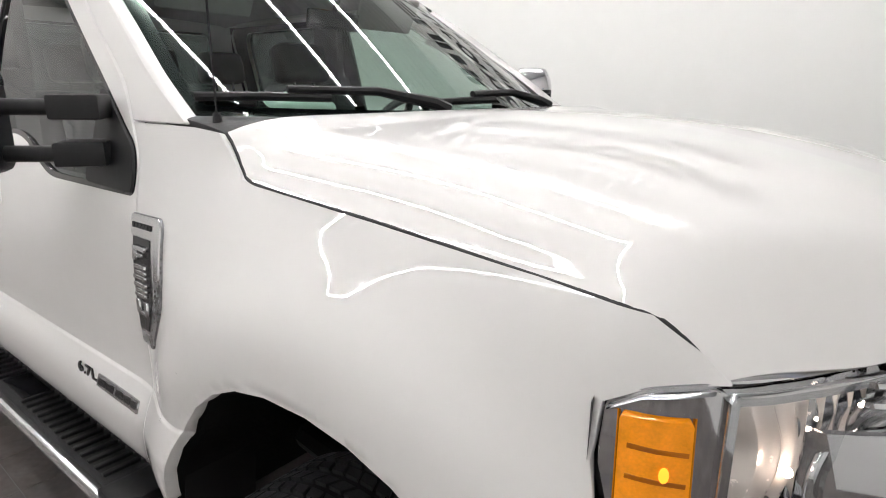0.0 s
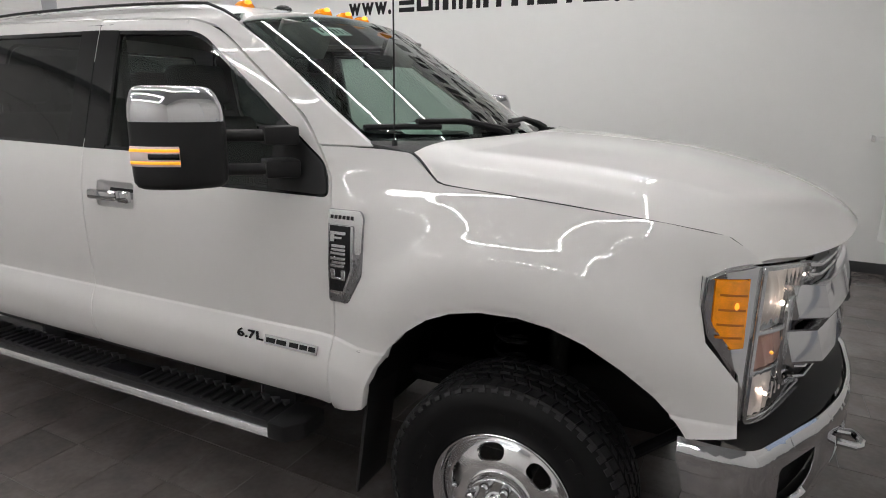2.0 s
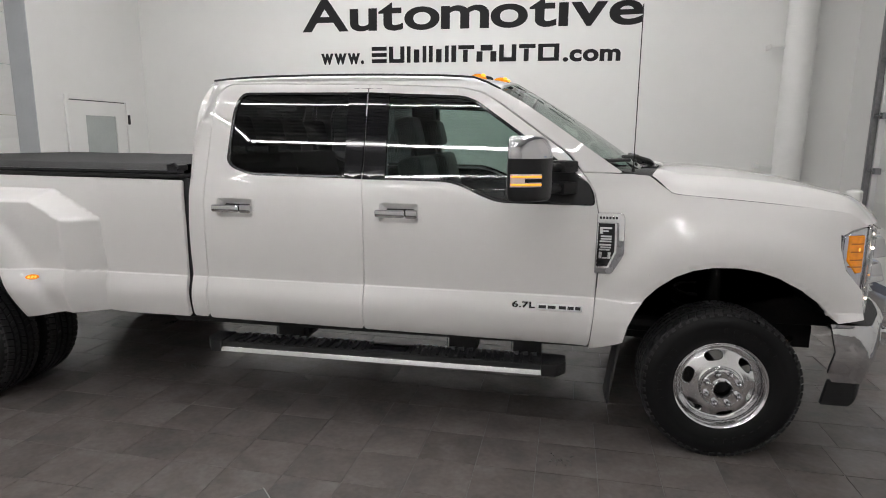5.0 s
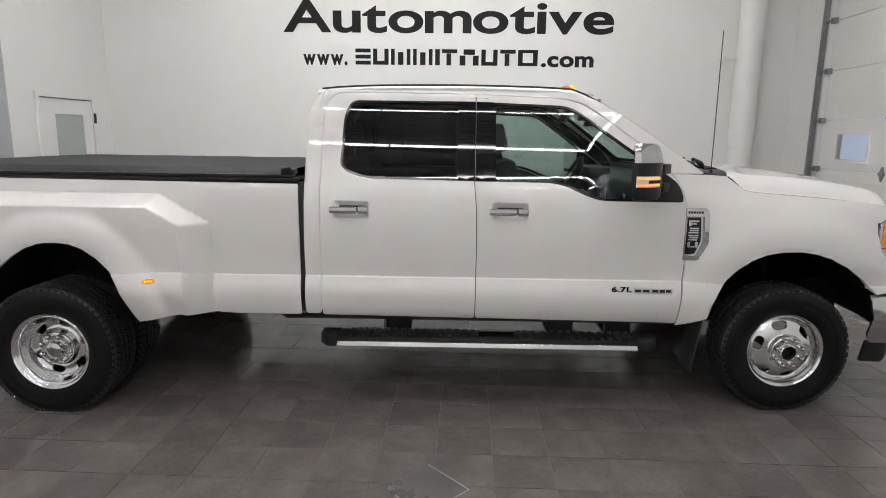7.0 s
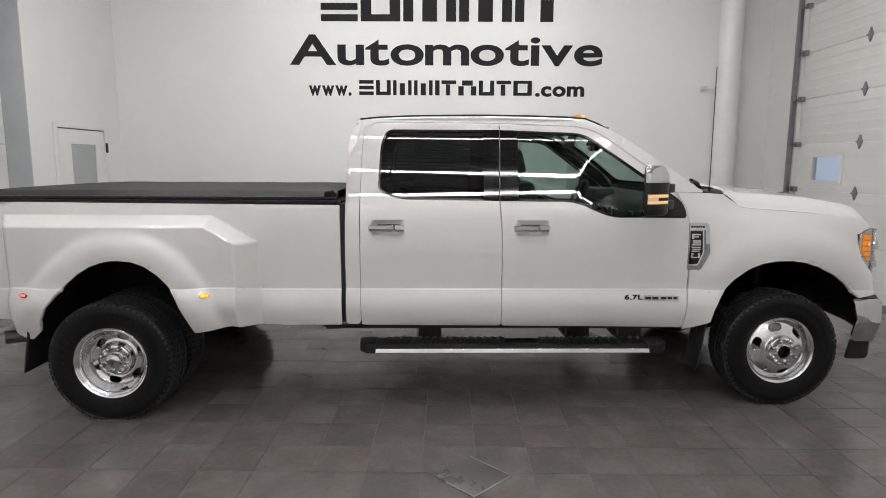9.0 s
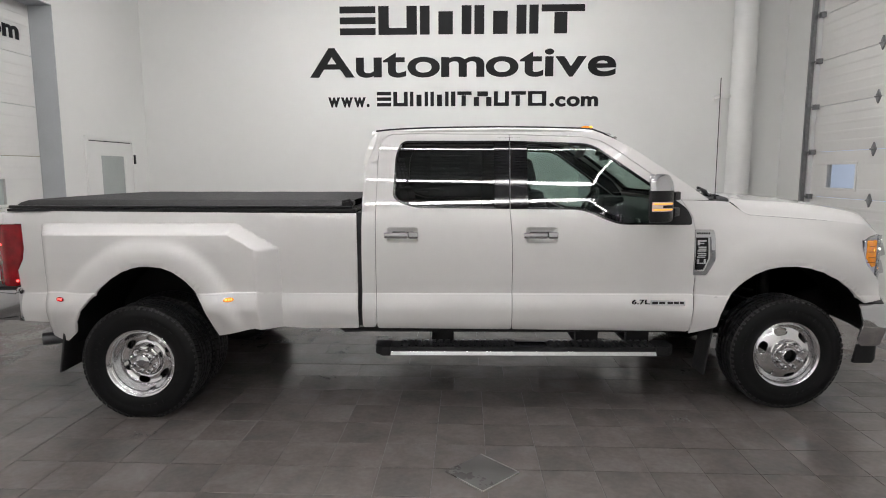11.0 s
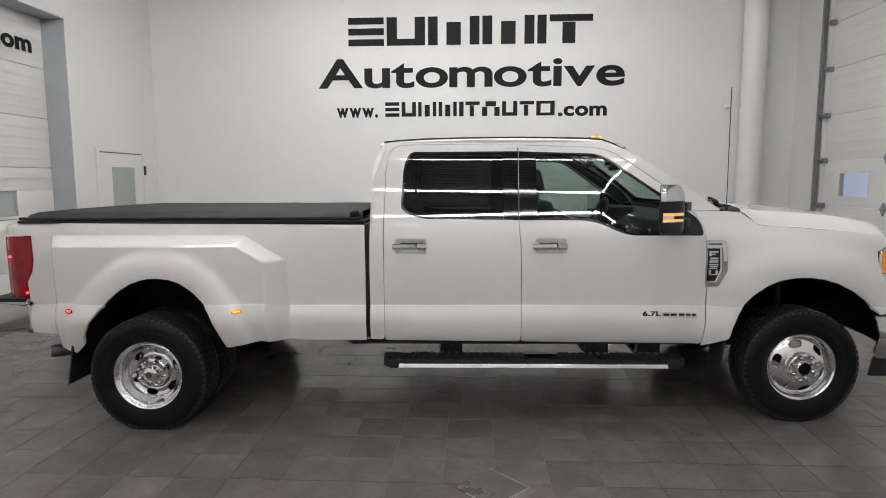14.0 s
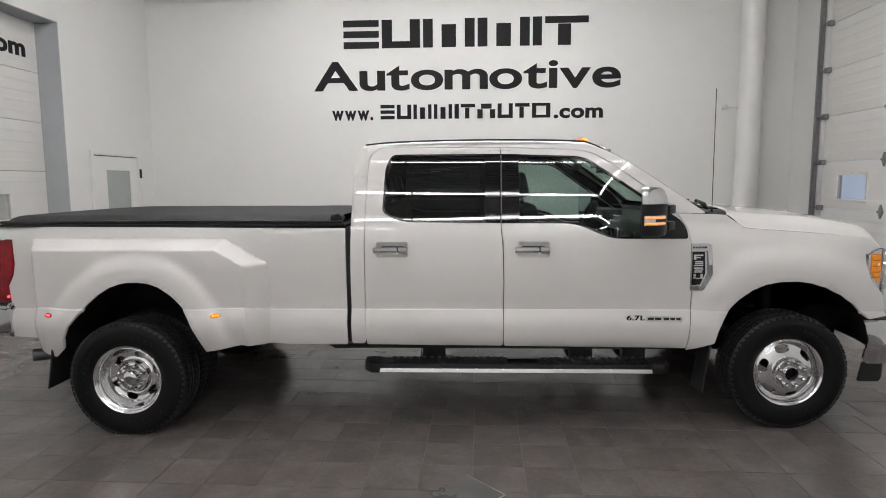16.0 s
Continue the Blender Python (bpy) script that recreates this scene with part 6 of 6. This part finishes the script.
def seat(x, y, name, w, lab):
    bm = bmesh.new()
    box(bm, (x - 0.02, y - w / 2, 0.82), (x + 0.52, y + w / 2, 0.99), 0.06, seg=3)
    base = part(name, bm, SEAT, truck, lab, smooth=60)
    bm = bmesh.new()
    lean = Matrix.Translation((x + 0.02, y, 0.95)) @ Matrix.Rotation(radians(-14), 4, "Y")
    box(bm, (-0.10, -w / 2, 0.0), (0.05, w / 2, 0.60), 0.055, lean, seg=3)
    part("backrest", bm, SEAT, base, smooth=60)
    bm = bmesh.new()
    n = 1 if w < 0.7 else 2
    for k in range(n):
        o = 0 if n == 1 else (k - 0.5) * w * 0.55
        box(bm, (-0.085, o - 0.145, 0.655), (0.035, o + 0.145, 0.845), 0.045, lean, seg=3)
        for d in (-0.06, 0.06):
            p, q = lean @ Vector((-0.025, o + d, 0.58)), lean @ Vector((-0.025, o + d, 0.68))
            rod(bm, [p, q], 0.007, 8)
    part("headrest", bm, SEAT, base, smooth=60)


seat(-1.60, -0.43, "front_seat", 0.54, "black leather front seat with a headrest")
seat(-1.60, 0.43, "front_seat", 0.54, "black leather front seat with a headrest")
seat(-2.66, -0.42, "rear_seat", 0.80, "black leather rear bench seat")
seat(-2.66, 0.42, "rear_seat", 0.80, "black leather rear bench seat")
part("console", boxed((-1.65, -0.14, 0.66), (-0.95, 0.14, 1.06), 0.03), DASH, truck, "dark centre console")
bm = bmesh.new()
prism(bm, rounded([(-0.60, 0.80), (-0.60, 1.44), (-0.74, 1.435), (-0.90, 1.385), (-0.97, 1.30), (-0.93, 1.10), (-0.86, 0.82)], 0.03), 1, -0.84, 0.84, 0.015)
dash = part("dashboard", bm, DASH, truck, "dark dashboard")
bm = bmesh.new()
box(bm, (-1.0, 0.20, 1.36), (-0.82, 0.62, 1.455), 0.03)
part("instrument_hood", bm, DASH, dash)
part("screen", boxed((-0.985, -0.16, 1.13), (-0.968, 0.14, 1.31), 0.004, Matrix.Identity(4)), BLACK_GLOSS, dash)
for y in (-0.70, -0.22, 0.18, 0.68):
    part("air_vent", boxed((-0.985, y - 0.05, 1.23), (-0.962, y + 0.05, 1.33), 0.01), SATIN, dash)
# steering wheel
bm = bmesh.new()
n = 40
tilt = Matrix.Translation((-1.10, 0.41, 1.34)) @ Matrix.Rotation(radians(-66), 4, "Y")
pts = [tilt @ Vector((0.19 * math.cos(a), 0.19 * math.sin(a), 0)) for a in np.linspace(0, 2 * math.pi, n + 1)]
rod(bm, pts, 0.016, 10)
for a in (0, 2.2, 4.1):
    rod(bm, [tilt @ Vector((0, 0, -0.02)), tilt @ Vector((0.185 * math.cos(a), 0.185 * math.sin(a), 0))], [0.03, 0.014], 8)
rod(bm, [tilt @ Vector((0, 0, 0.0)), tilt @ Vector((0, 0, -0.22))], [0.06, 0.03], 14)
part("steering_wheel", bm, DASH, truck, "black steering wheel", smooth=50)
bm = bmesh.new()
box(bm, (-0.015, -0.12, -0.035), (0.012, 0.12, 0.035), 0.012, Matrix.Translation((-1.06, 0.02, 1.80)) @ Matrix.Rotation(radians(12), 4, "Y"))
rod(bm, [(-1.05, 0.02, 1.83), (-1.02, 0.02, 1.90)], 0.01, 8)
part("rear_view_mirror", bm, BLACK_GLOSS, truck)
for side in (-1, 1):
    bm = bmesh.new()
    rod(bm, [(-1.17, side * 0.69, 1.77), (-1.05, side * 0.725, 1.72), (-0.93, side * 0.765, 1.63), (-0.90, side * 0.775, 1.60)], 0.013, 8)
    part("grab_handle", bm, DASH, truck)
    bm = bmesh.new()
    box(bm, (-0.01, -0.17, 0), (0.01, 0.17, 0.15), 0.008, Matrix.Translation((-1.20, side * 0.42, 1.80)) @ Matrix.Rotation(radians(28), 4, "Y"))
    part("sun_visor", bm, LINER, truck, "grey sun visor")
# paper on the windscreen: stock label with plain bars, and a round service sticker
tag = sheet("stock_label", [(0.80, -0.62), (0.87, -0.64), (0.89, -0.40), (0.82, -0.38)], shield_at, (0.5, 0, 0.8), STICKER, truck, depth=0, lift=-0.006, label="pale green paper stock label with dark bars")
for k in range(6):
    v = -0.60 + k * 0.036
    sheet("bar_mark", [(0.825, v), (0.865, v - 0.006), (0.867, v + 0.012), (0.827, v + 0.018)], shield_at, (0.5, 0, 0.8), INK, tag, depth=0, lift=-0.0045)
disc = [(0.085 + 0.055 * math.cos(a), -0.67 + 0.095 * math.sin(a)) for a in np.linspace(0, 2 * math.pi, 25)[:-1]]
sheet("service_sticker", disc, shield_at, (0.5, 0, 0.8), STICKER, truck, depth=0, lift=-0.006, label="pale round service sticker")

# ---- floor ----
floor = thing("floor", "dark slate-look tiled showroom floor with grey joints", "floor", kind="structure", at=ROOM)
part("slab", boxed((X0 - 0.6, Y0 - 0.2, -0.2), (X1 + 0.6, Y1 + 0.2, -0.0035)), GROUT, floor, "grey grout bed")
def tile_mesh(wide):
    tb = boxed((0.0018, 0.0018, -0.012), (wide - 0.0018, 0.3032, 0.0), 0.0018)
    bmesh.ops.recalc_face_normals(tb, faces=tb.faces)
    m = bpy.data.meshes.new("tile")
    tb.to_mesh(m), tb.free()
    m.materials.append(TILE)
    return m


LONG, SQUARE = tile_mesh(0.61), tile_mesh(0.305)
rest_v, rest_f = [], []
for j in range(-26, 15):
    ya = 0.14 + 0.305 * j
    square = ya < -0.9
    wide = 0.305 if square else 0.61
    shift = 0.03 if square else (-3.13 + 0.203 * (-(j + 2))) % 0.61
    for i in range(-26, 10):
        xa = wide * i + shift
        if xa > X1 or xa + wide < X0 or ya > Y1 or ya + 0.305 < Y0:
            continue
        if -4.95 < xa < 1.1 and -3.5 < ya < 2.3:
            ob = link("tile", SQUARE if square else LONG, None, floor)
            ob.location = (xa, ya, 0.0004 * math.sin(12.9 * i + 78.2 * j))
        else:
            k = len(rest_v)
            xb, yb, xc, yc = max(xa + 0.0018, X0), max(ya + 0.0018, Y0), min(xa + wide - 0.0018, X1), min(ya + 0.3032, Y1)
            rest_v += [(xb, yb, 0), (xc, yb, 0), (xc, yc, 0), (xb, yc, 0), (xb, yb, -0.01), (xc, yb, -0.01), (xc, yc, -0.01), (xb, yc, -0.01)]
            rest_f += [(k, k + 1, k + 2, k + 3), (k, k + 4, k + 5, k + 1), (k + 1, k + 5, k + 6, k + 2), (k + 2, k + 6, k + 7, k + 3), (k + 3, k + 7, k + 4, k)]
mesh = bpy.data.meshes.new("far_tiles")
mesh.from_pydata(rest_v, [], rest_f)
tagged(link("far_tiles", mesh, TILE, floor), kind="stuff")
# square floor plate set cornerwise
bm = boxed((-0.146, -0.146, 0.0012), (0.146, 0.146, 0.0075), 0.001, Matrix.Translation((-2.134, -2.035, 0)) @ Matrix.Rotation(radians(45), 4, "Z"))
plate = room_part("floor_plate", bm, PLATE, label="square slate-look floor plate set cornerwise, its lit edges drawn as bright strips", category="floor plate")
# bright strips put the light on the plate's raised edges into colour
for a, b in (((-0.150, -0.150), (0.150, -0.146)), ((0.146, -0.146), (0.150, 0.150)), ((-0.150, -0.146), (-0.146, 0.05)),):
    e = part("edge_strip", boxed((a[0], a[1], 0.0012), (b[0], b[1], 0.0085), 0.0008, Matrix.Translation((-2.134, -2.035, 0)) @ Matrix.Rotation(radians(45), 4, "Z")), LIT_EDGE, plate, "bright strip standing for the lit plate edge")
# crumbs on the floor under the truck
rng = random.Random(4)
for cx, cy in ((-2.50, -0.56), (-3.38, -0.53), (-4.32, -1.62), (-0.78, -1.25)):
    bm = bmesh.new()
    for k in range(26):
        a, d = rng.uniform(0, 6.28), rng.random() ** 1.6 * 0.075
        s_ = rng.uniform(0.002, 0.007)
        p = Matrix.Translation((cx + d * math.cos(a) * 1.4, cy + d * math.sin(a), s_ * 0.35)) @ Euler((rng.random(), rng.random(), a)).to_matrix().to_4x4() @ Matrix.Diagonal((s_ * 2.4, s_, s_ * 0.6, 1))
        bmesh.ops.create_icosphere(bm, subdivisions=1, radius=1, matrix=p)
    room_part("dirt_crumbs", bm, DEBRIS, label="small pile of dried grey dirt crumbs", category="dirt", kind="stuff")
